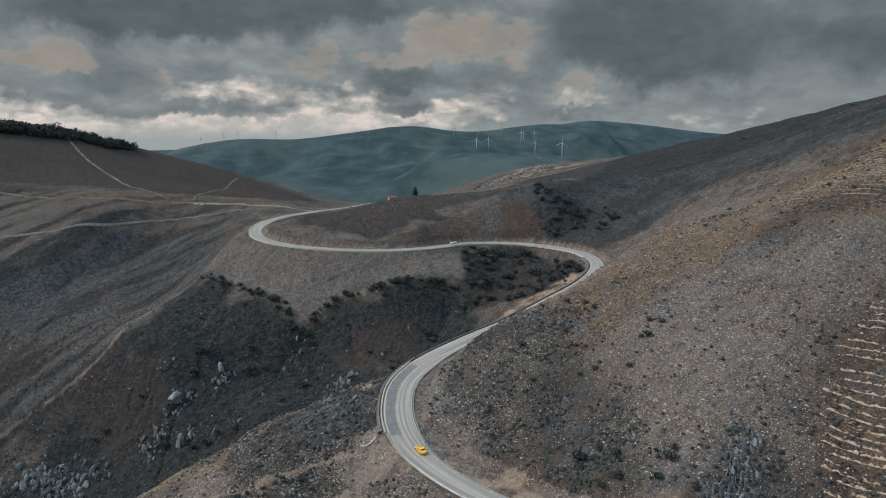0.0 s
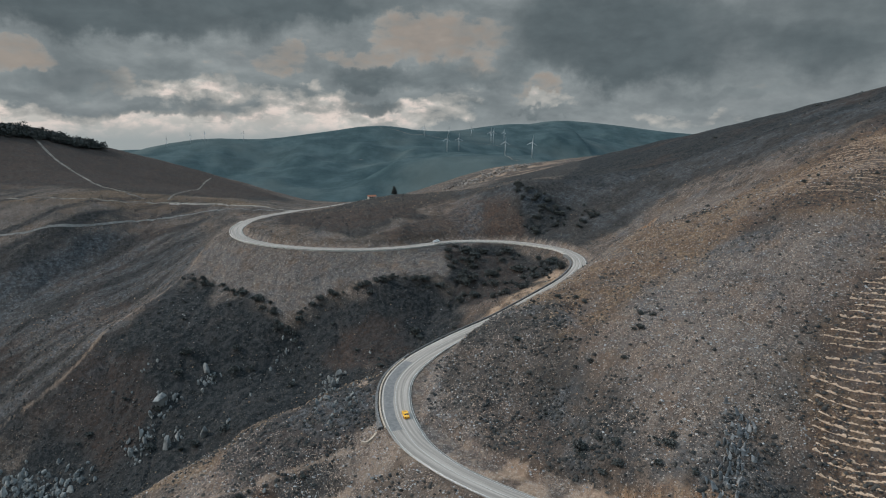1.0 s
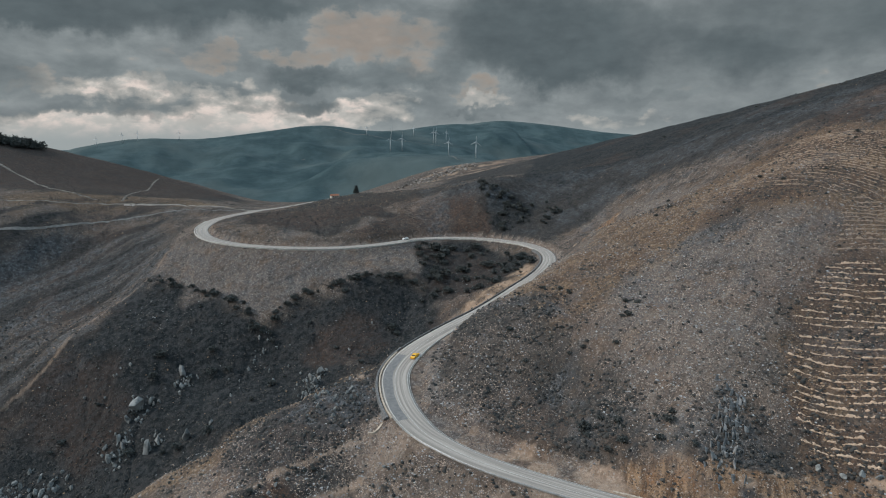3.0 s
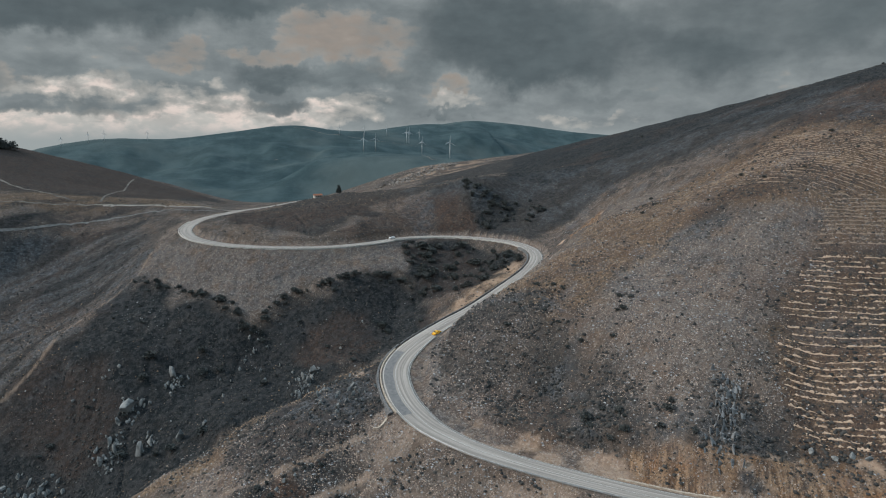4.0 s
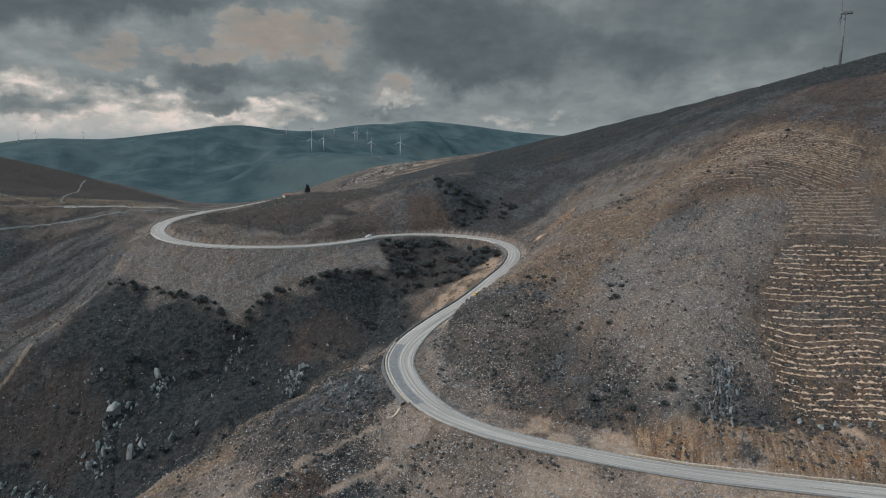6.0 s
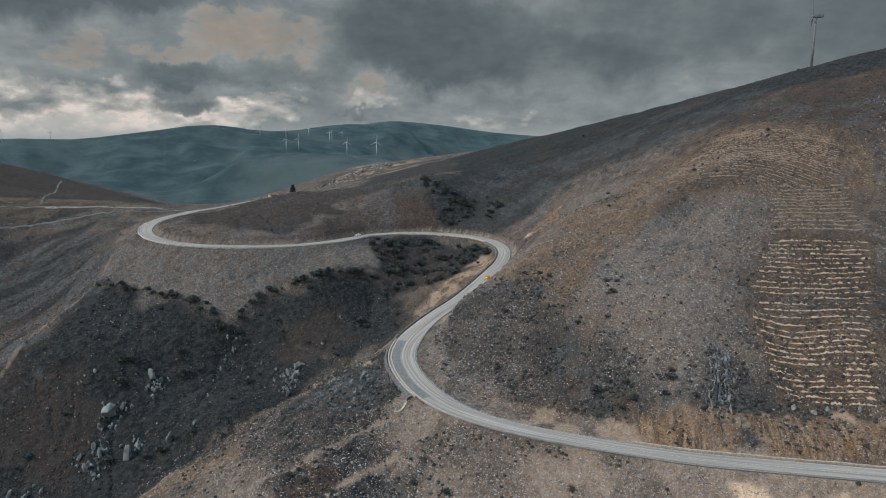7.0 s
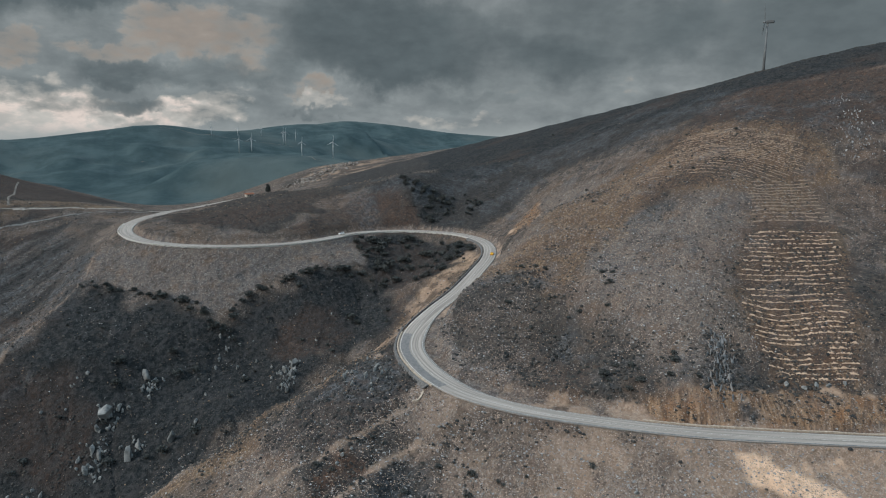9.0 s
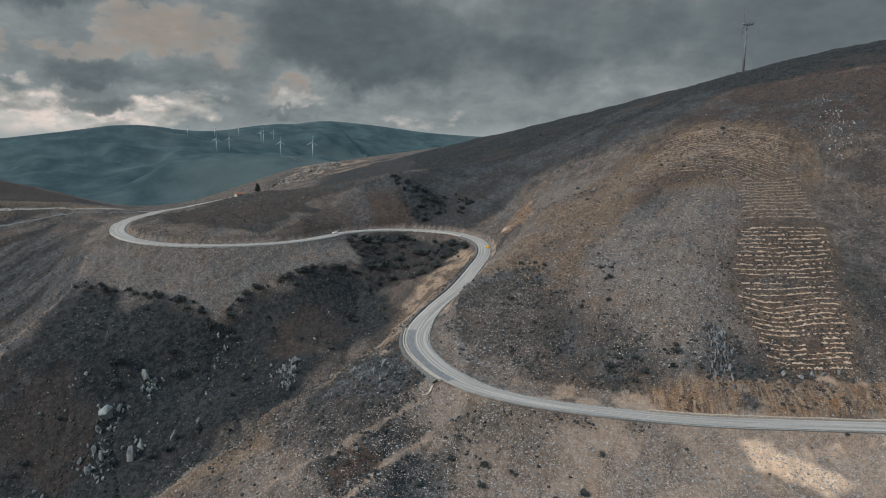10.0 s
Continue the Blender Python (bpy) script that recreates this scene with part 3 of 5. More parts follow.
def height(x, y, fine=True):
    x, y = np.asarray(x, float), np.asarray(y, float)
    r = np.hypot(x, y)
    mix = smooth(1250, 1750, y + 0.25 * np.abs(x)) + smooth(620, 1300, -x) + smooth(650, 1400, x) + smooth(100, 900, -y)
    mix = np.clip(mix, 0, 1)
    near = mix < 1
    z = np.zeros_like(x)
    z[mix > 0] = far_land(x[mix > 0], y[mix > 0])
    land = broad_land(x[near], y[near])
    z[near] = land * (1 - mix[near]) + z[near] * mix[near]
    d, rz, k = road_near(x, y)
    for line, tall, wide in SPURS:
        q = cubic_line(line, 4.0)
        best = np.full_like(x, 1e12)
        for p in q:
            best = np.minimum(best, (x - p[0]) ** 2 + (y - p[1]) ** 2)
        z = z + tall * np.exp(-best / wide ** 2)
    if fine:
        rough = smooth(2500, 700, r) * smooth(4, 40, np.abs(d))
        calm = 0.12 + 0.88 * smooth(0.7, 1.3, np.hypot((x - 140) / 85, (y - 185) / 105))
        rough2 = calm ** 0.5 * smooth(900, 300, r) * (0.25 + 0.75 * smooth(4, 22, np.abs(d)))
        z = z + rough * (1.3 * fbm(x, y, 46, 3, 3)) * calm + rough2 * (0.34 * fbm(x, y, 9, 3, 8) + 0.22 * fbm(x, y, 2.4, 2, 12))
        rill = 1 - np.abs(fbm(x, y * 0.45, 17, 2, 21))
        z -= rough2 * 1.3 * np.clip(rill - 0.72, 0, 1) * 3
    # faint benches of the fill below the upper road
    fill = smooth(-142, -120, x) * smooth(16, 0, x) * smooth(-5, -8, d) * smooth(-48, -32, d) * (y > 300)
    z = z + fill * 0.32 * np.sin(z * 1.5 + 0.8 * fbm(x, y, 22, 2, 33))
    # washed-out hollows in the near bank
    for hx, hy, ra, rb, turn, deep in ((-50, 155, 12, 4.5, 0.25, 2.6), (-36, 147, 11, 5.5, 0.3, 2.4)):
        u, v = (x - hx) * math.cos(turn) + (y - hy) * math.sin(turn), (y - hy) * math.cos(turn) - (x - hx) * math.sin(turn)
        z = z - deep * np.exp(-(u / ra) ** 2 - (v / rb) ** 2)
    z = z + 1.4 * np.exp(-((x - 57) / 6) ** 2 - ((y - 97) / 4) ** 2)
    m = np.abs(d) < 60
    edge = np.where(d[m] > 0, BENCH[k[m]], 4.4)
    ad = np.abs(d[m])
    dd = np.maximum(ad - edge, 0)
    up, low = rz[m] + dd * 1.4, rz[m] - dd * 0.85 - 0.15
    zz = np.clip(z[m], low, up)
    far = smooth(20, 60, ad)
    zz = zz * (1 - far) + z[m] * far
    z[m] = np.where(ad < edge, rz[m] - 0.12 - 0.02 * ad, zz)
    return z


# ---- mesh helpers ----


def mesh_of(name, verts, faces, mat, smooth_faces=False):
    me = bpy.data.meshes.new(name)
    me.from_pydata(verts if isinstance(verts, list) else verts.tolist(), [], faces if isinstance(faces, list) else faces.tolist())
    me.materials.append(mat)
    if smooth_faces:
        me.polygons.foreach_set("use_smooth", np.ones(len(me.polygons), bool))
    me.update()
    return me


def part(name, bm, mat, parent, label="", smooth_faces=False):
    me = bpy.data.meshes.new(name)
    bm.to_mesh(me)
    bm.free()
    me.materials.append(mat)
    if smooth_faces:
        me.polygons.foreach_set("use_smooth", np.ones(len(me.polygons), bool))
    ob = new(name, me)
    ob.parent = parent
    if label:
        ob["label"] = label
    return ob


def add_box(bm, lo, hi, bevel=0.0):
    r = bmesh.ops.create_cube(bm, size=1)
    v = r["verts"]
    size = Vector(hi) - Vector(lo)
    mid = (Vector(hi) + Vector(lo)) / 2
    for p in v:
        p.co = Vector((p.co.x * size.x, p.co.y * size.y, p.co.z * size.z)) + mid
    if bevel:
        e = list({e for p in v for e in p.link_edges})
        bmesh.ops.bevel(bm, geom=e, offset=bevel, segments=2, affect="EDGES")
    return bm


def add_tube(bm, a, b, ra, rb, n=10):
    a, b = Vector(a), Vector(b)
    q = (b - a).to_track_quat("Z", "Y").to_matrix()
    rings = []
    for p, r in ((a, ra), (b, rb)):
        rings.append([bm.verts.new(p + q @ Vector((r * math.cos(2 * math.pi * i / n), r * math.sin(2 * math.pi * i / n), 0))) for i in range(n)])
    for i in range(n):
        bm.faces.new((rings[0][i], rings[0][(i + 1) % n], rings[1][(i + 1) % n], rings[1][i]))
    bm.faces.new(rings[0][::-1])
    bm.faces.new(rings[1])
    return bm


def h1(x, y):
    return float(height(np.array([x]), np.array([y]))[0])


# ---- ground ----
def patch(x, y, outline, soft=6.0, ragged=7.0, seed=40):
    """1 inside an outline of the plan, with a ragged, soft edge."""
    p = np.array(outline, float)
    out = np.zeros_like(x)
    m = np.where((x > p[:, 0].min() - 30) & (x < p[:, 0].max() + 30) & (y > p[:, 1].min() - 30) & (y < p[:, 1].max() + 30))[0]
    u = x[m] + ragged * fbm(x[m], y[m], ragged * 3, 4, seed)
    v = y[m] + ragged * fbm(x[m], y[m], ragged * 3, 4, seed + 100)
    inside, dist = np.zeros(len(m), bool), np.full(len(m), 1e9)
    for (ax, ay), (bx, by) in zip(p, np.roll(p, -1, 0)):
        cross = (ay > v) != (by > v)
        inside ^= cross & (u < (bx - ax) * (v - ay) / (by - ay + 1e-9) + ax)
        t = np.clip(((u - ax) * (bx - ax) + (v - ay) * (by - ay)) / ((bx - ax) ** 2 + (by - ay) ** 2 + 1e-9), 0, 1)
        dist = np.minimum(dist, np.hypot(u - ax - t * (bx - ax), v - ay - t * (by - ay)))
    out[m] = smooth(-soft / 2, soft / 2, np.where(inside, dist, -dist))
    return out


def union(*masks):
    out = masks[0].copy()
    for m in masks[1:]:
        out = np.maximum(out, m)
    return out


# outlines in the plan of what covers the ground
FILL_FAN = [(-134, 394), (-119, 384), (-86, 366), (-50, 362), (-12, 370), (11, 386), (12, 353), (-30, 346), (-52, 340), (-64, 332), (-76, 322),
            (-89, 335), (-99, 344), (-118, 356), (-143, 368)]
# bare cutting; its shade is put in with the heath tone
ROAD_CUT = [(-29, 380), (0, 412), (35, 438), (57, 425), (66, 406), (64, 393), (28, 400), (-7, 383)]
SHRUB_GULLY = [(12, 388), (48, 390), (75, 358), (74, 329), (54, 318), (26, 328), (7, 335), (12, 353)]
# heath slope, with part of its shade painted into the heath tone
DARK_SLOPE = [(-152, 350), (-137, 359), (-118, 350), (-100, 338), (-77, 319), (-53, 336), (-18, 341), (12, 349), (20, 328), (12, 300), (-15, 285),
              (-45, 262), (-78, 245), (-102, 235), (-150, 225), (-200, 240), (-180, 290)]
RED_HEATH = [(-48, 320), (-18, 321), (-10, 302), (-32, 286), (-50, 297)]
# tan bank; the light on it is put into its grass and sand tone
LIT_BANK = [(74, 335), (68, 308), (38, 285), (12, 258), (-14, 226), (-24, 200), (-32, 206), (-22, 240), (5, 285), (26, 310), (52, 326)]
BANK_CREST = [(-26, 215), (-38, 200), (-60, 195), (-90, 195), (-120, 195), (-110, 215), (-75, 212), (-45, 228)]
HOLLOW_A = [(-60, 160), (-55, 161), (-47, 159), (-40, 159), (-38, 157), (-47, 152), (-57, 149), (-61, 153)]
HOLLOW_B = [(-39, 154), (-32, 155), (-24, 151), (-28, 142), (-33, 139), (-47, 144), (-50, 146)]
SAND_HEAP = [(49, 106), (55, 104), (60, 100), (65, 92), (66, 84), (60, 88), (50, 96), (48, 101)]
GREY_SLOPE = [(77, 215), (90, 224), (101, 226), (114, 229), (123, 227), (132, 217), (142, 207), (148, 197), (125, 173), (101, 155), (82, 139), (74, 128), (46, 130), (38, 149), (52, 180)]
TERRACES_LOW = [(132, 185), (171, 172), (154, 154), (138, 139), (122, 127), (104, 108), (80, 119), (83, 132), (94, 150), (113, 170)]
TERRACES_HIGH = [(210, 313), (237, 290), (247, 256), (210, 211), (164, 181), (132, 183), (144, 204), (132, 261), (146, 283)]
TAN_SHOULDER = [(40, 240), (68, 260), (145, 309), (215, 306), (250, 250), (210, 205), (150, 205), (120, 228), (89, 210), (44, 188)]
ROAD_FACE = [(40, 134), (47, 130), (56, 125), (65, 120), (82, 117), (97, 108), (107, 101), (100, 95), (73, 108), (50, 120), (38, 127)]
# dark band along the crest, drawn with the heath tone
DARK_CREST = [(190, 740), (260, 660), (320, 580), (380, 500), (435, 415), (475, 312), (430, 240), (380, 240), (337, 257), (285, 327), (237, 389), (200, 425), (185, 446), (167, 443), (135, 432), (112, 442), (89, 441), (100, 480), (130, 570)]
GASH = [(84, 280), (90, 318), (98, 328), (114, 342), (127, 352), (137, 358), (114, 322), (100, 300)]
LEFT_HOLLOW = [(-290, 395), (-227, 420), (-178, 432), (-170, 400), (-200, 340), (-230, 300), (-280, 290), (-330, 340)]
LEFT_HEATH = [(-520, 560), (-420, 700), (-331, 760), (-253, 800), (-142, 730), (-174, 580), (-212, 535), (-263, 516), (-343, 500), (-450, 480)]
SADDLE_GRASS = [(-270, 492), (-232, 520), (-176, 545), (-120, 540), (-120, 500), (-189, 497), (-245, 465), (-330, 465)]
PALE_RIDGE = [(40, 850), (145, 1040), (221, 1000), (180, 760), (143, 800), (78, 825)]
# upper hillside, darkened with the heath tone
UPPER_SIDE = [(34, 460), (80, 447), (124, 450), (201, 450), (260, 450), (300, 380), (290, 330), (240, 300), (212, 336), (180, 366), (156, 383), (125, 370), (95, 365), (65, 392), (25, 403)]
LEFT_SPUR = [(-260, 420), (-220, 445), (-160, 450), (-134, 390), (-141, 361), (-154, 318), (-171, 293), (-192, 282), (-240, 300), (-290, 350)]
HILL_TOP = [(222, 278), (250, 310), (300, 240), (262, 205), (234, 222), (236, 252)]
TERRACES_MID = [(137, 184), (153, 201), (180, 226), (207, 214), (191, 193), (160, 174)]
KNOLL_TOP = [(-100, 440), (-60, 500), (20, 540), (110, 560), (120, 480), (60, 450), (20, 445), (-40, 415)]
CRAG_FOOT = [(60, 118), (56, 124), (66, 140), (76, 138), (72, 120)]
ROCK_RIB = [(-24, 212), (-22, 190), (-30, 176), (-44, 178), (-52, 190), (-38, 206)]
KNOLL_FACE = [(-105, 440), (-95, 400), (-60, 385), (-30, 388), (0, 418), (-10, 440), (-60, 440)]
HILL_SCRUB = [(3, 205), (18, 222), (36, 230), (44, 205), (44, 170), (48, 132), (34, 134), (18, 155), (6, 180)]
BANK_SCRUB = [(-20, 206), (-20, 178), (-32, 172), (-50, 164), (-66, 168), (-72, 186), (-58, 198), (-38, 207)]
UPPER_BROWN = [(236, 258), (205, 308), (240, 330), (289, 330), (340, 262), (400, 245), (430, 180), (330, 140), (262, 200)]
FAR_BROW = [(60, 565), (130, 560), (200, 720), (260, 800), (225, 960), (170, 850), (95, 790), (30, 660)]
KNOLL_GULLY = [(58, 446), (76, 436), (96, 416), (90, 392), (70, 387), (60, 405)]
NEAR_SIDE = [(-62, 166), (-12, 160), (18, 128), (100, 84), (110, 55), (0, 75), (-85, 138)]
BANK_LOW = [(-64, 166), (-30, 168), (-8, 150), (-12, 132), (-50, 134), (-78, 150)]
SAND_STRIP = [(68, 96), (88, 89), (86, 84), (67, 91)]
LEFT_DARK = [(-300, 388), (-265, 403), (-236, 417), (-220, 439), (-187, 459), (-205, 425), (-229, 385), (-248, 362), (-275, 345), (-320, 350)]
SLIDE = [(61, 119), (65, 118), (67, 112), (60, 113)]
LEFT_GRASS = [(-180, 360), (-150, 380), (-150, 320), (-180, 290), (-240, 280), (-260, 320)]


# pale lines over the near bank and along the left spur's crest
PALE_LINES = [([(-21, 170), (-34, 168), (-51, 164), (-75, 167), (-86, 168)], 0.9), ([(-27, 158), (-42, 155), (-52, 150), (-61, 146)], 1.0),
          ([(-136, 392), (-141, 369), (-155, 347), (-166, 330), (-176, 302), (-193, 287), (-215, 268)], 0.9)]


def covers(x, y):
    """What grows or lies on the ground: dry grass, heath, scree, red soil, sand; and the far hills' haze tint."""
    P = lambda *a, **k: patch(x, y, *a, **k)
    grass = union(P(TAN_SHOULDER, 12, 9) * 0.95, P(TERRACES_LOW, 8, 4, 41) * 0.8, P(TERRACES_HIGH, 12, 6, 42) * 0.8, P(ROAD_FACE, 3, 2, 43) * 0.15,
                  P(SADDLE_GRASS, 15, 12, 44) * 0.9, P(LEFT_GRASS, 20, 14, 45) * 0.35, P(KNOLL_TOP, 15, 12, 46) * 0.3, P(LEFT_HEATH, 30, 25, 47) * 0.2,
                  P(LIT_BANK, 5, 4, 48) * 0.75, P(BANK_CREST, 8, 6, 49) * 0.85)
    # the dark heath tone also stands for shade on slopes, and darkens the hollows
    heath = union(P(DARK_SLOPE, 10, 8, 50), P(SHRUB_GULLY, 5, 4, 51), P(DARK_CREST, 9, 7, 52), P(HOLLOW_A, 3, 2, 53), P(HOLLOW_B, 3, 2, 54),
                  P(LEFT_HOLLOW, 30, 16, 55) * 0.75, P(LEFT_DARK, 14, 10, 104), P(CRAG_FOOT, 4, 3, 58) * 0.4, P(KNOLL_TOP, 15, 12, 90) * 0.75, P(KNOLL_FACE, 8, 7, 91) * 0.85, P(ROAD_CUT, 4, 3, 61) * 0.55, P(UPPER_BROWN, 14, 10, 120) * 0.85, P(FAR_BROW, 20, 14, 121) * 0.85, P(KNOLL_GULLY, 7, 6, 127), P(PALE_RIDGE, 30, 20, 128) * 0.55, P(BANK_LOW, 8, 7, 123) * (0.25 + 0.55 * smooth(-0.2, 0.4, fbm(x, y, 9, 4, 124))), P(HILL_SCRUB, 10, 8, 92) * 0.55, P(TERRACES_LOW, 6, 4, 93) * 0.35, P(ROCK_RIB, 5, 4, 59) * 0.75, P(BANK_SCRUB, 7, 7, 94) * 0.85, P(LEFT_HEATH, 30, 20, 56) * 0.9, P(UPPER_SIDE, 14, 12, 96) * 0.85, P(LEFT_SPUR, 12, 10, 101) * (0.35 + 0.4 * smooth(-0.2, 0.5, fbm(x * 0.8 - y * 0.6, (x * 0.6 + y * 0.8) * 0.2, 9, 4, 102))), P(HILL_TOP, 10, 8, 97) * 0.55, P(LIT_BANK, 5, 4, 48) * 0.5 * smooth(0.0, 0.5, fbm(x * 0.8 - y * 0.6, (x * 0.6 + y * 0.8) * 0.3, 5, 4, 103)))
    # growth in long streaks down the left slopes
    slant = fbm(x * 0.76 - y * 0.65, (x * 0.65 + y * 0.76) * 0.14, 8, 5, 106)
    heath = np.maximum(heath, 0.55 * smooth(0.1, 0.7, fbm(x, y, 34, 4, 57)) * smooth(900, 500, y))
    heath = np.maximum(heath, (0.30 + 0.62 * smooth(-0.35, 0.35, slant)) * smooth(-130, -165, x) * smooth(560, 470, y))
    scree = union(P(FILL_FAN, 3, 2.5, 60) * 0.72, P(ROAD_CUT, 5, 4, 61) * 0.55, P(GREY_SLOPE, 14, 9, 62) * 0.6,
                  0.6 * smooth(0.0, 0.6, fbm(x, y, 60, 4, 63)) * smooth(700, 400, y))
    d, rz, k = road_near(x, y)
    below = (d < 0) & (d > -45) & (k < at(-15, 178))
    scree = np.where(below, np.maximum(scree, 0.85 * smooth(-45, -25, d)), scree)
    heath, grass = heath * (1 - P(FILL_FAN, 3, 2.5, 60)), grass * (1 - P(GREY_SLOPE, 14, 9, 62) * 0.7)
    red = union(P(RED_HEATH, 8, 5, 70) * 0.45, P(HOLLOW_A, 4, 3, 71) * 1.0, P(ROAD_CUT, 5, 4, 125) * 0.6, P(BANK_SCRUB, 7, 6, 129) * 0.4, P(KNOLL_FACE, 8, 7, 126) * 0.45, P(ROAD_FACE, 4, 3, 72) * smooth(-0.1, 0.5, fbm(x, y, 7, 3, 73)),
                P(GASH, 4, 2, 74) * 0.8, P(TERRACES_LOW, 6, 4, 76) * 0.65, P(TERRACES_MID, 6, 4, 98) * 0.5, P(TERRACES_HIGH, 10, 6, 77) * 0.5, P(TAN_SHOULDER, 12, 9, 99) * 0.5, P(LEFT_HEATH, 30, 20, 100) * 0.4, P(HILL_TOP, 10, 8, 97) * 0.4, P(UPPER_BROWN, 14, 10, 122) * 0.6, 0.35 * smooth(0.25, 0.7, fbm(x, y, 50, 4, 75)))
    sand = union(P(SAND_HEAP, 3, 2.5, 80), P(GASH, 3, 2, 81) * smooth(0.0, 0.4, fbm(x, y, 9, 3, 82)) * 0.7, P(PALE_RIDGE, 30, 25, 83) * (0.02 + 0.3 * smooth(0.1, 0.5, fbm(x, y, 14, 4, 95))))
    lay = (d > 3.4) & (d < BENCH[k] + 1.5)
    scree, heath = np.where(lay, 1.0, scree), np.where(lay, 0.0, heath)
    sand = np.where(lay, np.maximum(sand, np.where((k > at(80, 323)) | (WIDER[k] > 0.5), 0.04, 0.30) * smooth(-0.6, 0.5, fbm(x, y, 6, 3, 84))), sand)
    # the slope below the road is lightened with the sand tone
    sand = np.where(below, np.maximum(sand, smooth(-42, -18, d) * smooth(-40, 15, x) * (0.05 + 0.20 * smooth(-0.4, 0.7, fbm(x, y, 11, 4, 86)))), sand)
    # ragged sand tone, painting the lit bank brighter
    rag = smooth(-0.3, 0.6, fbm(x, y, 5, 4, 87))
    sand = np.maximum(sand, np.maximum(P(LIT_BANK, 4, 3, 88) * (0.06 + 0.3 * rag), P(ROAD_FACE, 3, 2, 89) * 0.45 * rag))
    inner = (d > 3.4) & (d < BENCH[k] + 5.5) & (WIDER[k] > 0.3)
    scree, heath, grass = np.where(inner, 0.9, scree), np.where(inner, heath * 0.15, heath), np.where(inner, 0.0, grass)
    sand = np.maximum(sand, P(SAND_STRIP, 3, 2.5, 107) * (0.15 + 0.5 * rag))
    ragged = smooth(-0.35, 0.35, fbm(x, y, 12, 4, 108))
    blue = union(P(HILL_SCRUB, 12, 9, 109) * 0.8 * ragged, P(GREY_SLOPE, 8, 5, 110) * (0.08 + 0.75 * smooth(170, 215, y)) * (0.35 + 0.65 * ragged), P(CRAG_FOOT, 5, 4, 111) * 0.6,
                 P(BANK_SCRUB, 7, 6, 112) * 0.3, P(ROCK_RIB, 5, 4, 113) * 0.9, P(UPPER_SIDE, 14, 12, 114) * 0.6 * ragged, P(LEFT_SPUR, 14, 10, 115) * 0.7 * smooth(0.3, -0.3, slant),
                 P(HILL_TOP, 10, 8, 116) * 0.7 * ragged, P(SLIDE, 2, 1, 117), P(FILL_FAN, 3, 2.5, 60) * 0.45, P(HOLLOW_B, 4, 3, 118) * 0.6)
    blue = np.where(inner, 0.5, blue)
    rust = np.maximum(P(ROAD_FACE, 2, 1.5, 119) * (1 - P(SLIDE, 2, 1, 117)), P(GASH, 4, 2, 74) * 0.9)
    sand = sand * (1 - 0.9 * rust)
    heath, scree, grass = heath * (1 - 0.9 * rust), scree * (1 - rust), grass * (1 - 0.5 * blue)
    for line, wide in PALE_LINES:
        q = cubic_line(line, 2.0)
        best = np.full_like(x, 1e12)
        for p in q:
            best = np.minimum(best, (x - p[0]) ** 2 + (y - p[1]) ** 2)
        m = smooth(wide * 1.5, wide * 0.5, np.sqrt(best) + wide * 0.6 * fbm(x, y, 6, 3, 85))
        m = m * (0.8 if wide > 0.95 else 0.5)
        scree, heath, sand = np.maximum(scree, m), heath * (1 - m), np.maximum(sand, 0.3 * m)
    # mask of the painted haze, growing with distance
    far_haze = smooth(1060, 1300, y + 0.1 * np.abs(x) - 0.18 * x * (x > 0)) + smooth(900, 1500, np.abs(x))
    far_haze = np.clip(far_haze + smooth(500, 1200, -y), 0, 1)
    return grass, heath, scree, blue, red, sand, far_haze, rust


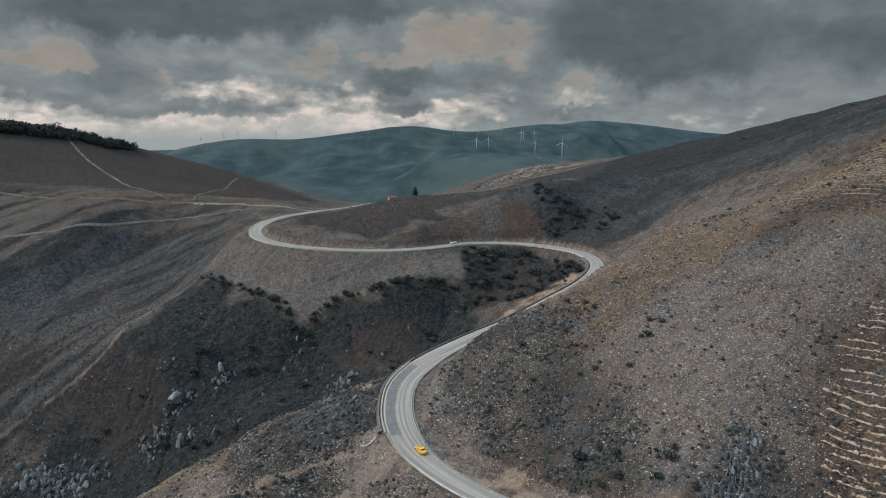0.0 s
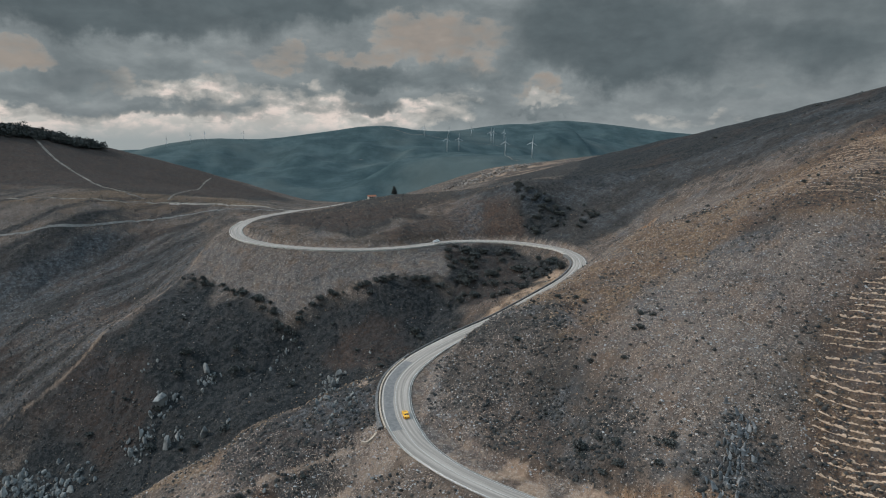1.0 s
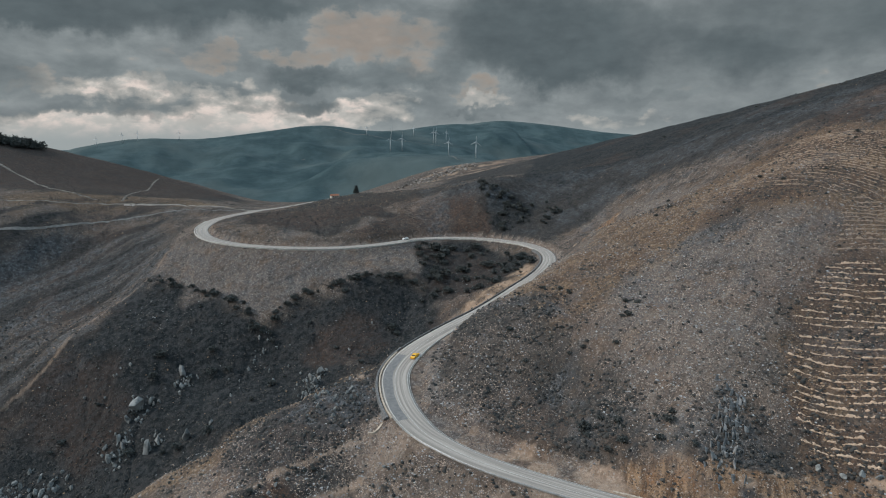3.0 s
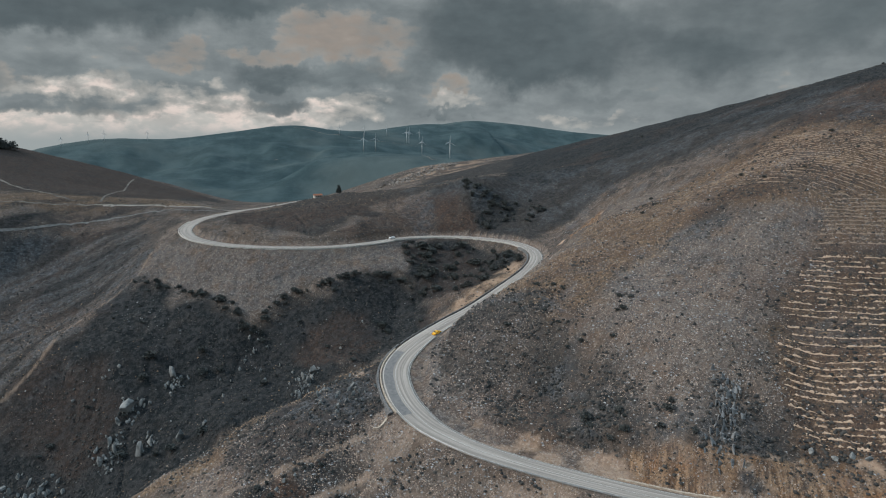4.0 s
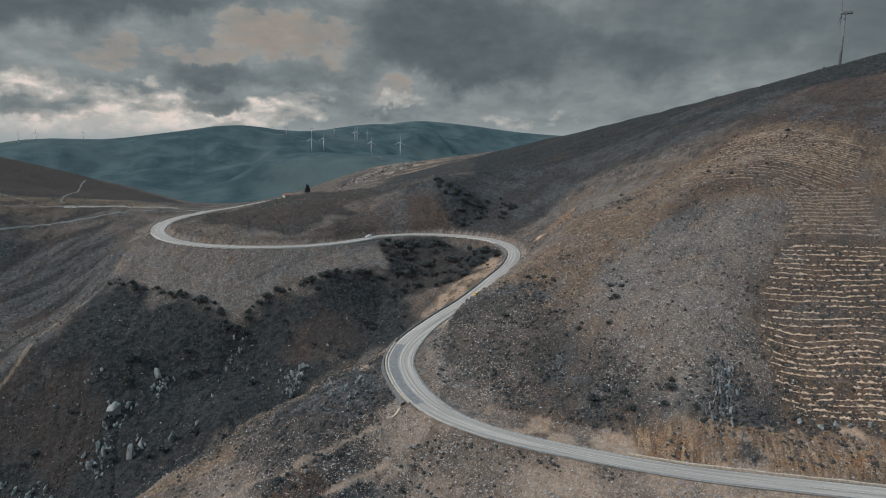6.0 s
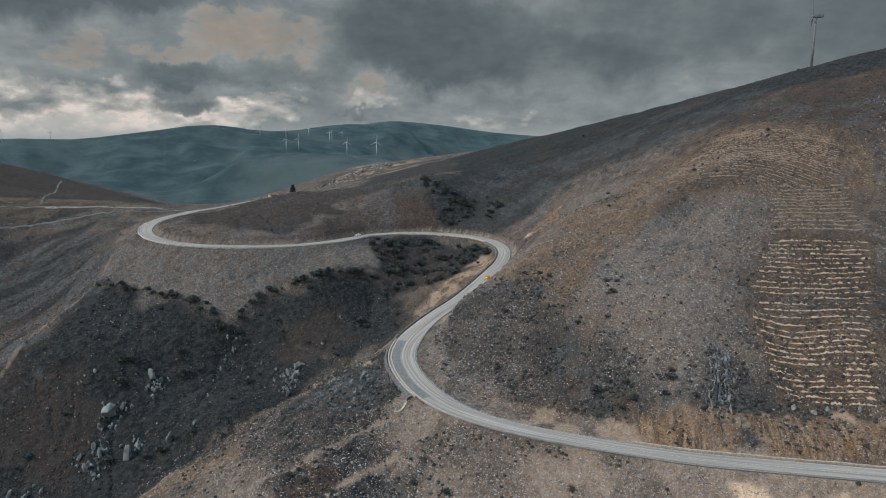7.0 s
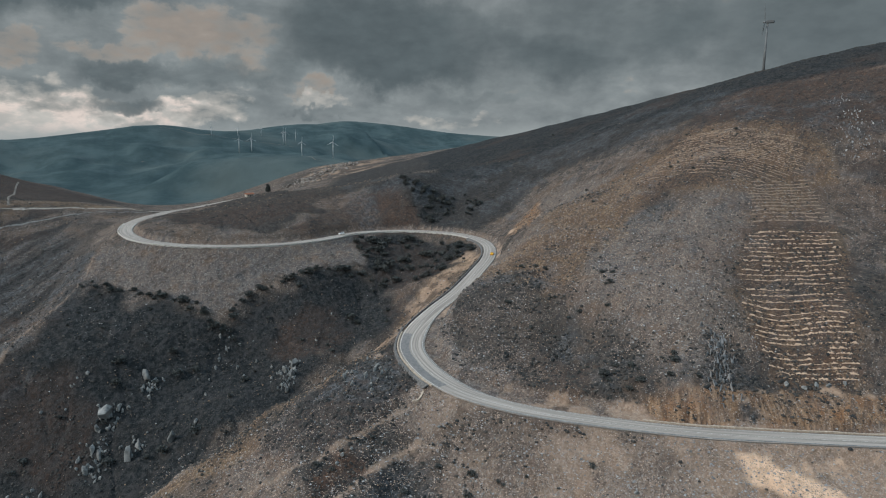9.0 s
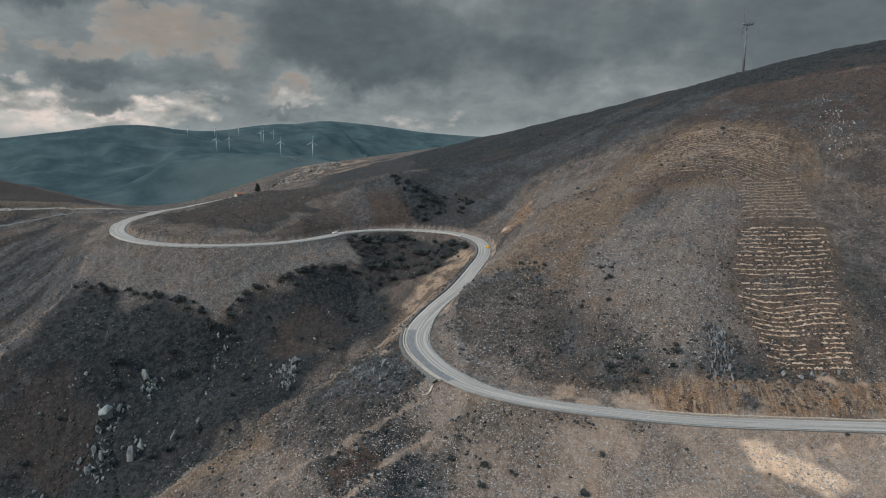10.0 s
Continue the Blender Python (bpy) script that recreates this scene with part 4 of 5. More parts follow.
def build_ground():
    ahead = np.linspace(-43, 66, 720)
    rest = np.linspace(66, 317, 110)[1:-1]
    az = np.radians(np.concatenate([ahead, rest]))
    r = [0.0, 25.0]
    while r[-1] < 620:
        r.append(r[-1] * 1.0047 + 0.05)
    while r[-1] < 4700:
        r.append(r[-1] * 1.011)
    r = np.array(r[1:])
    A, Rr = np.meshgrid(az, r)
    x, y = (-45 + Rr * np.sin(A)).ravel(), (-10 + Rr * np.cos(A)).ravel()
    z = height(x, y)
    n, m = len(az), len(r)
    i, j = np.meshgrid(np.arange(m - 1), np.arange(n), indexing="ij")
    a, b = (i * n + j).ravel(), (i * n + (j + 1) % n).ravel()
    quads = np.stack([a, a + n, b + n, b], 1)
    verts = np.stack([x, y, z], 1)
    me = bpy.data.meshes.new("ground")
    me.vertices.add(len(verts) + 1)
    centre = np.array([[-45, -10, z[:n].mean()]])
    me.vertices.foreach_set("co", np.vstack([verts, centre]).astype(np.float32).ravel())
    c = len(verts)
    tri = np.stack([np.arange(n), (np.arange(n) + 1) % n, np.full(n, c)], 1)
    me.loops.add(quads.size + tri.size)
    me.loops.foreach_set("vertex_index", np.concatenate([quads.ravel(), tri.ravel()]).astype(np.int32))
    me.polygons.add(len(quads) + n)
    start = np.concatenate([np.arange(len(quads)) * 4, len(quads) * 4 + np.arange(n) * 3])
    me.polygons.foreach_set("loop_start", start.astype(np.int32))
    me.update(calc_edges=True)
    me.polygons.foreach_set("use_smooth", np.ones(len(me.polygons), bool))
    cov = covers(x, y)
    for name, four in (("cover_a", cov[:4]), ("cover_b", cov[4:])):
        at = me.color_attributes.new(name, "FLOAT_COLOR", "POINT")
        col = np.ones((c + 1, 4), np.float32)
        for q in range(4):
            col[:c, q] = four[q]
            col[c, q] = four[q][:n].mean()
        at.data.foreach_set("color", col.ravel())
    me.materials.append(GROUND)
    ob = new("ground", me)
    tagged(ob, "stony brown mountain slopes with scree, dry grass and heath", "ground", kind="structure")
    return ob


ground = build_ground()


# ---- roads ----
def frames_of(line):
    d = np.gradient(line, axis=0)
    d /= np.linalg.norm(d[:, :2], axis=1)[:, None]
    return np.stack([d[:, 1], -d[:, 0]], 1)


def ribbon(name, line, a, b, lift, mat, thick=0.0, parts=1, wobble=0.0, drape=False):
    """A strip along a line, from a to b metres to its right side."""
    side = frames_of(line)
    cols = np.linspace(0, 1, parts + 1)
    verts, uvs = [], []
    n = len(line)
    s = np.arange(n)
    wa = wobble * fbm(s * 1.0, s * 0.0, 7, 3, 91) if wobble else np.zeros(n)
    wb = wobble * fbm(s * 1.0, s * 0.0 + 50, 7, 3, 92) if wobble else np.zeros(n)
    grid = np.zeros((n, parts + 1, 3))
    for k, u in enumerate(cols):
        off = (a + wa) * (1 - u) + (b + wb) * u
        grid[:, k, 0], grid[:, k, 1] = line[:, 0] + side[:, 0] * off, line[:, 1] + side[:, 1] * off
        grid[:, k, 2] = (height(grid[:, k, 0].copy(), grid[:, k, 1].copy()) if drape else line[:, 2]) + lift
        uvs.append(np.stack([off, s * 1.0], 1))
    verts = grid.reshape(-1, 3)
    w = parts + 1
    faces = [(i * w + k, i * w + k + 1, (i + 1) * w + k + 1, (i + 1) * w + k) for i in range(n - 1) for k in range(parts)]
    me = mesh_of(name, verts, faces, mat, True)
    uv = np.stack(uvs, 1).reshape(-1, 2)
    lay = me.uv_layers.new(name="along")
    idx = np.zeros(len(me.loops), np.int32)
    me.loops.foreach_get("vertex_index", idx)
    lay.data.foreach_set("uv", uv[idx].astype(np.float32).ravel())
    ob = new(name, me)
    if thick:
        so = ob.modifiers.new("thickness", "SOLIDIFY")
        so.thickness, so.offset = thick, -1
    return ob


road = tagged(ribbon("road", ROAD, -3.7, 3.7 + WIDER, 0.06, ASPHALT, 0.3, 8), "worn grey asphalt mountain road with pale wheel streaks", "road", kind="structure")




# ---- road furniture ----
def stretch(a, b):
    """The road from the station nearest one place to the one nearest another."""
    return ROAD[at(*a):at(*b) + 1]


def shifted(line, off, lift=0.0):
    side = frames_of(line)
    out = line.copy()
    out[:, :2] += side * off
    out[:, 2] += lift
    return out


def road_mark(off, wide=0.16, line=ROAD, name="road_marking"):
    ob = ribbon(name, line, off - wide / 2, off + wide / 2, 0.075, PAINT)
    ob.parent = road
    return ob


i, j = at(30, 126), at(-4, 219)
road_mark(-3.15, 0.18)
road_mark(3.15 + WIDER, 0.18)
road_mark(-0.1 + 0.5 * WIDER, 0.14)
road_mark((3.75 + WIDER)[i:j + 1], 0.12, ROAD[i:j + 1])


tagged(ribbon("asphalt_patch", stretch((-12, 170), (-9, 212)), -2.95, 0.2, 0.068, FRESH_ASPHALT, 0.0, 3, 0.2), "darker fresh asphalt patch in the bend").parent = road


def kerb(name, line, wide, tall, mat, label, category, ragged=0.0):
    """A low wall or kerb with a box section along a line."""
    side = frames_of(line)
    n = len(line)
    j = 1 + ragged * fbm(np.arange(n) * 1.0, np.zeros(n), 5, 3, 95)
    verts = []
    for o, h in ((-0.5, -0.6), (-0.45, 1.0), (0.45, 1.0), (0.5, -0.6)):
        q = line.copy()
        q[:, :2] += side * (o * wide)
        q[:, 2] += np.where(h > 0, h * tall * j, h)
        verts.append(q)
    v = np.stack(verts, 1).reshape(-1, 3)
    f = [(i * 4 + k, i * 4 + k + 1, i * 4 + k + 5, i * 4 + k + 4) for i in range(n - 1) for k in range(3)]
    f += [(3, 2, 1, 0), (n * 4 - 4, n * 4 - 3, n * 4 - 2, n * 4 - 1)]
    ob = new(name, mesh_of(name, v, f, mat))
    return tagged(ob, label, category)


kerb("kerb", shifted(stretch((-13, 172), (-8, 213)), -4.15), 0.55, 0.35, WARM_CONCRETE, "pale concrete kerb round the outside of the bend", "kerb")
spur = cubic_line([(-19.5, 172, -1.0), (-22, 170, -1.6), (-24, 170.6, -2.6)], 0.5)
spur[:, 2] = height(spur[:, 0].copy(), spur[:, 1].copy()) + 0.15
kerb("drain_outlet", spur, 0.7, 0.3, WARM_CONCRETE, "pale concrete drain outlet at the road's edge", "drain")
kerb("drain_kerb", shifted(stretch((110, 82), (33, 125)), 4.7), 0.6, 0.3, WARM_CONCRETE, "pale concrete drain kerb under the cut slope", "kerb", 0.4)
kerb("parapet", shifted(stretch((-6, 216), (70, 303)), -4.4), 0.4, 0.5, STONE_DARK, "dark weathered low stone parapet beside the road", "wall", 0.15)
kerb("far_kerb", shifted(stretch((83, 352), (-119, 430)), -4.2), 0.45, 0.3, CONCRETE, "pale concrete edge of the upper road", "kerb", 0.3)


def retaining_wall(name, line, deep, label):
    """A leaning stone wall below the road's edge."""
    side = frames_of(line)
    n = len(line)
    taper = np.sin(np.linspace(0, math.pi, n)) ** 0.6
    verts = []
    for o, h in ((0.5, -0.1), (0.0, -0.1), (-0.6, -1.0)):
        q = line.copy()
        q[:, :2] += side * (o - (0.0 if h > -0.5 else 0.25 * deep * taper[:, None] * 0.5))
        q[:, 2] += h if h > -0.5 else -deep * taper - 0.3
        verts.append(q)
    v = np.stack(verts, 1).reshape(-1, 3)
    f = [(i * 3 + k, i * 3 + k + 1, i * 3 + k + 4, i * 3 + k + 3) for i in range(n - 1) for k in range(2)]
    ob = new(name, mesh_of(name, v, f, STONE_DARK))
    so = ob.modifiers.new("thickness", "SOLIDIFY")
    so.thickness, so.offset = 0.5, 0
    return tagged(ob, label, "wall")


retaining_wall("retaining_wall", shifted(stretch((60, 289), (84, 352)), -4.9), 6.0, "tall dark stone retaining wall below the bend")
retaining_wall("retaining_wall", shifted(stretch((-13, 173), (-6, 216)), -5.3), 5.0, "grey stone retaining wall under the road's outer edge")


def guard_rail(line, label):
    rail_thing = tagged(new("guard_rail"), label, "guard rail")
    side = frames_of(line)
    n = len(line)
    prof = [(0.05, 0.46), (-0.03, 0.52), (0.05, 0.60), (-0.03, 0.68), (0.05, 0.76)]
    v = np.zeros((n, len(prof), 3))
    for k, (o, h) in enumerate(prof):
        v[:, k, :2] = line[:, :2] + side * o
        v[:, k, 2] = line[:, 2] + h
    w = len(prof)
    f = [(i * w + k, i * w + k + 1, (i + 1) * w + k + 1, (i + 1) * w + k) for i in range(n - 1) for k in range(w - 1)]
    beam = new("rail", mesh_of("rail", v.reshape(-1, 3), f, STEEL))
    beam.parent = rail_thing
    so = beam.modifiers.new("thickness", "SOLIDIFY")
    so.thickness = 0.02
    bm = bmesh.new()
    add_box(bm, (-0.06, -0.05, -0.6), (0.06, 0.05, 0.72))
    first = part("post", bm, STEEL, rail_thing)
    first.location = line[0]
    for q in line[4::4]:
        p = first.copy()
        scene.collection.objects.link(p)
        p.location = q
    return rail_thing


guard_rail(shifted(stretch((120, 77), (-13, 172)), -4.15), "galvanised steel guard rail along the road's outer edge")
guard_rail(shifted(stretch((18, 392), (4, 387)), -4.6), "short dark steel guard rail beside the upper road")


# ---- tracks on the far slopes ----
def track(points, wide, label, mat=None):
    line = cubic_line([(a, b, 0.0) for a, b in points], 2.0)
    ob = ribbon("dirt_track", line, -wide / 2, wide / 2, 0.14, mat or TRACK, 0.0, 3, wide * 0.12, drape=True)
    return tagged(ob, label, "track", kind="structure")


# service roads of the wind farm
for line in ([(-150, 2919), (-78, 2903), (-7, 2879), (68, 2919), (170, 2955)], [(140, 2897), (271, 2940), (350, 2948), (399, 2929)], [(360, 2509), (330, 2250), (301, 1989), (320, 1961)],
             [(-282, 2475), (-232, 2486), (-193, 2513)]):
    track(line, 4.0, "pale service road on the far mountain")
track([(-330, 412), (-297, 420), (-262, 425), (-231, 439), (-205, 461), (-174, 480), (-147, 491), (-112, 492)], 1.8, "pale narrow lane across the far slope", LANE)
track([(-390, 490), (-336, 480), (-291, 476), (-246, 473), (-202, 496), (-164, 505), (-118, 500)], 1.8, "pale dirt track along the saddle")
track([(-388, 662), (-346, 618), (-299, 577), (-255, 525), (-215, 498)], 2.8, "straight pale firebreak track up the hill")
track([(-200, 505), (-215, 580), (-228, 660), (-240, 745)], 1.5, "thin pale path over the hill")
track([(-196, 496), (-168, 503), (-135, 505), (-112, 500), (-98, 490)], 3.2, "pale gravel clearing on the saddle", GRAVEL)


# ---- wind turbines ----
def wind_turbine(tall, blade, spin, mat, slim):
    thing = tagged(new("wind_turbine"), "white three-bladed wind turbine on a tapered steel tower", "wind turbine", "wind farm")
    bm = bmesh.new()
    add_tube(bm, (0, 0, -3), (0, 0, tall), 1.8 * slim, 1.0 * slim, 16)
    part("tower", bm, mat, thing, smooth_faces=True)
    bm = bmesh.new()
    add_box(bm, (-1.3, -1.6, tall - 0.2), (1.3, 6.0, tall + 2.6), 0.5)
    part("nacelle", bm, mat, thing)
    bm = bmesh.new()
    bmesh.ops.create_uvsphere(bm, u_segments=12, v_segments=8, radius=1.3)
    for v in bm.verts:
        v.co = Vector((v.co.x, v.co.y * 1.3 - 2.6, v.co.z + tall + 1.2))
    part("hub", bm, mat, thing, smooth_faces=True)
    for k in range(3):
        bm = bmesh.new()
        rings = []
        for u in np.linspace(0, 1, 9):
            c = slim * (0.7 + 1.3 * math.sin(min(u * 5, 1.57)) * (1 - u)) * (1 - 0.6 * u)
            th = 0.55 * (1 - u) + 0.08
            tw = radians(16 * (1 - u))
            ring = []
            for a in np.linspace(0, 2 * math.pi, 8, endpoint=False):
                px, py = c * math.cos(a) + 0.4 * c, th * 0.5 * math.sin(a)
                ring.append(bm.verts.new((px * math.cos(tw) - py * math.sin(tw), px * math.sin(tw) + py * math.cos(tw) - 2.7 - 1.5 * u, 1.0 + u * blade)))
            rings.append(ring)
        for r0, r1 in zip(rings, rings[1:]):
            for i in range(8):
                bm.faces.new((r0[i], r0[(i + 1) % 8], r1[(i + 1) % 8], r1[i]))
        bm.faces.new(rings[-1])
        turn = Matrix.Translation((0, 0, tall + 1.2)) @ Matrix.Rotation(radians(spin + 120 * k), 4, "Y")
        bmesh.ops.transform(bm, matrix=turn, verts=bm.verts)
        part("blade", bm, mat, thing, smooth_faces=True)
    return thing


near_turbine = wind_turbine(56, 24, 2, BACKLIT_STEEL, 0.75)
near_turbine.matrix_world = pose(450, 463, h1(450, 463), 0, 0, -139)
far_turbine = wind_turbine(52, 21, 5, FAR_STEEL, 0.9)
FAR_TURBINES = [(388, 2089, -8), (360, 2509, 12), (139, 2655, 5), (191, 2693, 0), (168, 3027, 20), (281, 3108, -5), (49, 2889, 8), (363, 2989, 0),
                (375, 2999, 10), (451, 3176, -10), (-930, 2730, 0),
                (-876, 2747, 12), (-1015, 2694, -8), (-734, 2822, 5)]
for i, (tx, ty, yaw) in enumerate(FAR_TURBINES):
    m = pose(tx, ty, h1(tx, ty) - 0.5, 0, 0, yaw)
    if i == 0:
        far_turbine.matrix_world = m
    else:
        # those along the crests are scaled down to fit the camera's view
        copy_thing(far_turbine, m).scale = (0.62,) * 3 if tx < -500 else (0.7,) * 3 if ty > 3000 or tx == 49 else (1, 1, 1)


# ---- plants ----
def leaf_ball(rng, count, rx, rz, leaf, base=0.0):
    """Many small tilted leaf clumps in an uneven crown."""
    v, f = [], []
    lobes = [(rng.uniform(-0.5, 0.5) * rx, rng.uniform(-0.5, 0.5) * rx, rng.uniform(0.35, 0.75) * rz, rng.uniform(0.4, 0.7)) for _ in range(6)]
    for _ in range(count):
        lx, ly, lz, lr = lobes[int(rng.integers(6))]
        d = rng.normal(size=3)
        d /= np.linalg.norm(d)
        r = rng.uniform(0.55, 1.0)
        c = np.array([lx + d[0] * lr * rx * r, ly + d[1] * lr * rx * r, max(base + lz + d[2] * lr * rz * 0.7 * r, 0.05)])
        a, b = rng.normal(size=3), rng.normal(size=3)
        a /= np.linalg.norm(a)
        b -= a * (a @ b)
        b /= np.linalg.norm(b)
        s = leaf * rng.uniform(0.6, 1.4)
        n = np.cross(a, b)
        i = len(v)
        v += [tuple(c + a * s), tuple(c + b * s * 0.7), tuple(c - a * s), tuple(c - b * s * 0.7), tuple(c + n * s * 0.45)]
        f += [(i, i + 1, i + 4), (i + 1, i + 2, i + 4), (i + 2, i + 3, i + 4), (i + 3, i, i + 4)]
    return v, f


def make_bush(seed, wide, tall, label):
    rng = np.random.default_rng(seed)
    thing = tagged(new("bush"), label, "bush", "scrub bushes on the slopes")
    v, f = leaf_ball(rng, 150, wide, tall, wide * 0.16)
    crown = new("crown", mesh_of("crown", v, f, LEAF))
    crown.parent = thing
    bm = bmesh.new()
    for k in range(4):
        a = k * 1.6 + rng.uniform(0, 1)
        add_tube(bm, (0, 0, -0.4), (math.cos(a) * wide * 0.5, math.sin(a) * wide * 0.5, tall * 0.55), 0.07, 0.03, 5)
    part("stem", bm, BARK, thing)
    return thing


BUSHES = [make_bush(1, 1.5, 1.7, "dark green rounded scrub bush on the slope"), make_bush(2, 1.1, 1.3, "small dark broom bush among stones"),
          make_bush(3, 2.0, 2.1, "wide dark evergreen bush in the gully")]


def plant(source, first, x, y, scale, yaw, sink=0.15):
    m = Matrix.LocRotScale((x, y, h1(x, y) - sink), Euler((0, 0, yaw)), None)
    if first:
        source.matrix_world = m
        return source
    ob = copy_thing(source, m)
    ob.scale = (scale, scale, scale * random.uniform(0.85, 1.2))
    return ob


def spread(outline, count, seed):
    """Random places inside an outline."""
    rng = np.random.default_rng(seed)
    p = np.array(outline, float)
    out = []
    while len(out) < count:
        q = rng.uniform(p.min(0), p.max(0), (200, 2))
        ok = patch(q[:, 0], q[:, 1], outline, 1.0, 0.1) > 0.5
        out += [tuple(v) for v in q[ok]]
    return out[:count]


spots = []
lower_edge = cubic_line([(-140, 366, 0), (-118, 354, 0), (-99, 342, 0), (-88, 333, 0), (-76, 320, 0), (-63, 331, 0), (-50, 338, 0), (-30, 344, 0), (10, 349, 0)], 3.4)
rng = np.random.default_rng(5)
for q in lower_edge:
    spots.append((q[0] + rng.normal() * 1.5, q[1] + rng.normal() * 1.5 - 1.5, rng.uniform(0.8, 1.9)))
for x, y in spread(SHRUB_GULLY, 80, 6):
    spots.append((x, y, rng.uniform(0.9, 2.3)))
for x, y in spread(DARK_SLOPE, 46, 7):
    spots.append((x, y, rng.uniform(0.7, 1.7)))
for x, y in spread([(20, 200), (45, 245), (70, 250), (75, 200), (60, 150), (30, 150)], 30, 8):
    spots.append((x, y, rng.uniform(0.4, 0.9)))
for x, y in spread([(22, 140), (34, 152), (60, 135), (60, 125), (40, 132), (12, 150), (8, 165)], 16, 9):
    spots.append((x, y, rng.uniform(0.7, 1.1)))
for x, y in spread([(80, 270), (140, 320), (230, 300), (200, 230), (120, 240)], 26, 10):
    spots.append((x, y, rng.uniform(0.4, 0.8)))
for x, y in spread(DARK_CREST, 16, 11):
    spots.append((x, y, rng.uniform(0.5, 1.0)))
for x, y in spread([(-60, 165), (-36, 166), (-10, 150), (20, 120), (10, 105), (-30, 130), (-50, 140)], 30, 12):
    spots.append((x, y, rng.uniform(0.45, 0.9)))
for x, y in spread([(80, 420), (110, 430), (120, 400), (95, 385), (70, 400)], 20, 13):
    spots.append((x, y, rng.uniform(0.8, 1.6)))
for x, y in spread([(62, 442), (76, 432), (92, 415), (86, 394), (70, 389), (62, 405)], 45, 14):
    spots.append((x, y, rng.uniform(0.8, 1.7)))
placed = 0
bd = road_near(np.array([s[0] for s in spots]), np.array([s[1] for s in spots]))
for i, (x, y, s) in enumerate(spots):
    if -6.5 < bd[0][i] < BENCH[bd[2][i]] + 1.5:
        continue
    k = placed % 3
    plant(BUSHES[k], placed < 3, x, y, s, i * 1.7)
    placed += 1


def conifer(x, y, tall):
    rng = np.random.default_rng(21)
    tree = tagged(new("conifer_tree"), "lone dark conifer beside the hilltop house", "tree")
    bm = bmesh.new()
    add_tube(bm, (0, 0, -0.5), (0, 0, tall * 0.9), 0.28, 0.05, 8)
    for k in range(10):
        a, h = k * 2.4, tall * (0.15 + 0.07 * k)
        add_tube(bm, (0, 0, h), (math.cos(a) * 1.6 * (1 - k / 12), math.sin(a) * 1.6 * (1 - k / 12), h + 0.5), 0.07, 0.02, 5)
    part("trunk", bm, BARK, tree)
    v, f = [], []
    for k in range(9):
        u = k / 9
        vv, ff = leaf_ball(rng, 90, 2.7 * (1 - u * u * 0.75), 1.8, 0.42, 0.6 + u * (tall - 2.2))
        f += [tuple(i + len(v) for i in g) for g in ff]
        v += vv
    c = new("crown", mesh_of("crown", v, f, LEAF))
    c.parent = tree
    tree.matrix_world = pose(x, y, h1(x, y))


conifer(-23, 521, 8.0)


def tree_belt():
    """The wooded crest of the left hill."""
    rng = np.random.default_rng(31)
    line = cubic_line([(-520, 560, 0), (-424, 622, 0), (-395, 655, 0), (-372, 682, 0), (-346, 711, 0)], 1.0)
    v, f = [], []
    for k in range(420):
        q = line[int(rng.integers(len(line)))]
        x, y = q[0] + rng.normal() * 6, q[1] + rng.normal() * 6
        s = rng.uniform(0.8, 1.45)
        vv, ff = leaf_ball(rng, 70, 4.6 * s, 6.8 * s, 1.15)
        z = h1(x, y) - 0.3
        f += [tuple(i + len(v) for i in g) for g in ff]
        v += [(a + x, b + y, c + z) for a, b, c in vv]
    ob = new("tree_belt", mesh_of("tree_belt", v, f, LEAF))
    tagged(ob, "dark belt of low trees on the far hill's crest", "trees", kind="stuff")


tree_belt()


# ---- house on the knoll ----
def house():
    thing = tagged(new("house"), "small white house with an orange tiled roof on the knoll", "house")
    bm = bmesh.new()
    add_box(bm, (-4.5, -3, -1), (4.5, 3, 2.6))
    part("wall", bm, CONCRETE, thing)
    bm = bmesh.new()
    pts = [bm.verts.new(p) for p in ((-4.9, -3.5, 2.5), (4.9, -3.5, 2.5), (4.9, 3.5, 2.5), (-4.9, 3.5, 2.5), (-4.9, 0, 4.2), (4.9, 0, 4.2))]
    for q in ((0, 1, 5, 4), (2, 3, 4, 5), (0, 4, 3), (1, 2, 5), (3, 2, 1, 0)):
        bm.faces.new([pts[i] for i in q])
    part("roof", bm, TILE, thing, "orange clay tile roof")
    for wx in (-2.6, 2.6):
        bm = bmesh.new()
        add_box(bm, (wx - 0.5, -3.06, 0.8), (wx + 0.5, -2.98, 1.9))
        part("window", bm, DARK, thing)
    bm = bmesh.new()
    add_box(bm, (-0.5, -3.06, -0.2), (0.5, -2.98, 1.9))
    part("door", bm, DARK, thing)
    thing.matrix_world = pose(-40, 498, h1(-40, 498) + 0.1, 0, 0, 20) @ Matrix.Diagonal((0.68, 0.68, 0.68, 1))


house()


# ---- rocks ----
def rock_mesh(seed, sides, slab, worn=0.05):
    """An angular block with broken faces."""
    rng = np.random.default_rng(seed)
    bm = bmesh.new()
    for k in range(sides):
        d = rng.normal(size=3)
        d = d / np.linalg.norm(d) * rng.uniform(0.8, 1.1)
        bm.verts.new((d[0] * slab[0], d[1] * slab[1], d[2] * slab[2]))
    bmesh.ops.convex_hull(bm, input=bm.verts)
    for v in [v for v in bm.verts if not v.link_faces]:
        bm.verts.remove(v)
    if worn:
        bmesh.ops.bevel(bm, geom=list(bm.edges), offset=worn, segments=1, affect="EDGES")
    me = bpy.data.meshes.new("boulder")
    bm.to_mesh(me)
    bm.free()
    return me


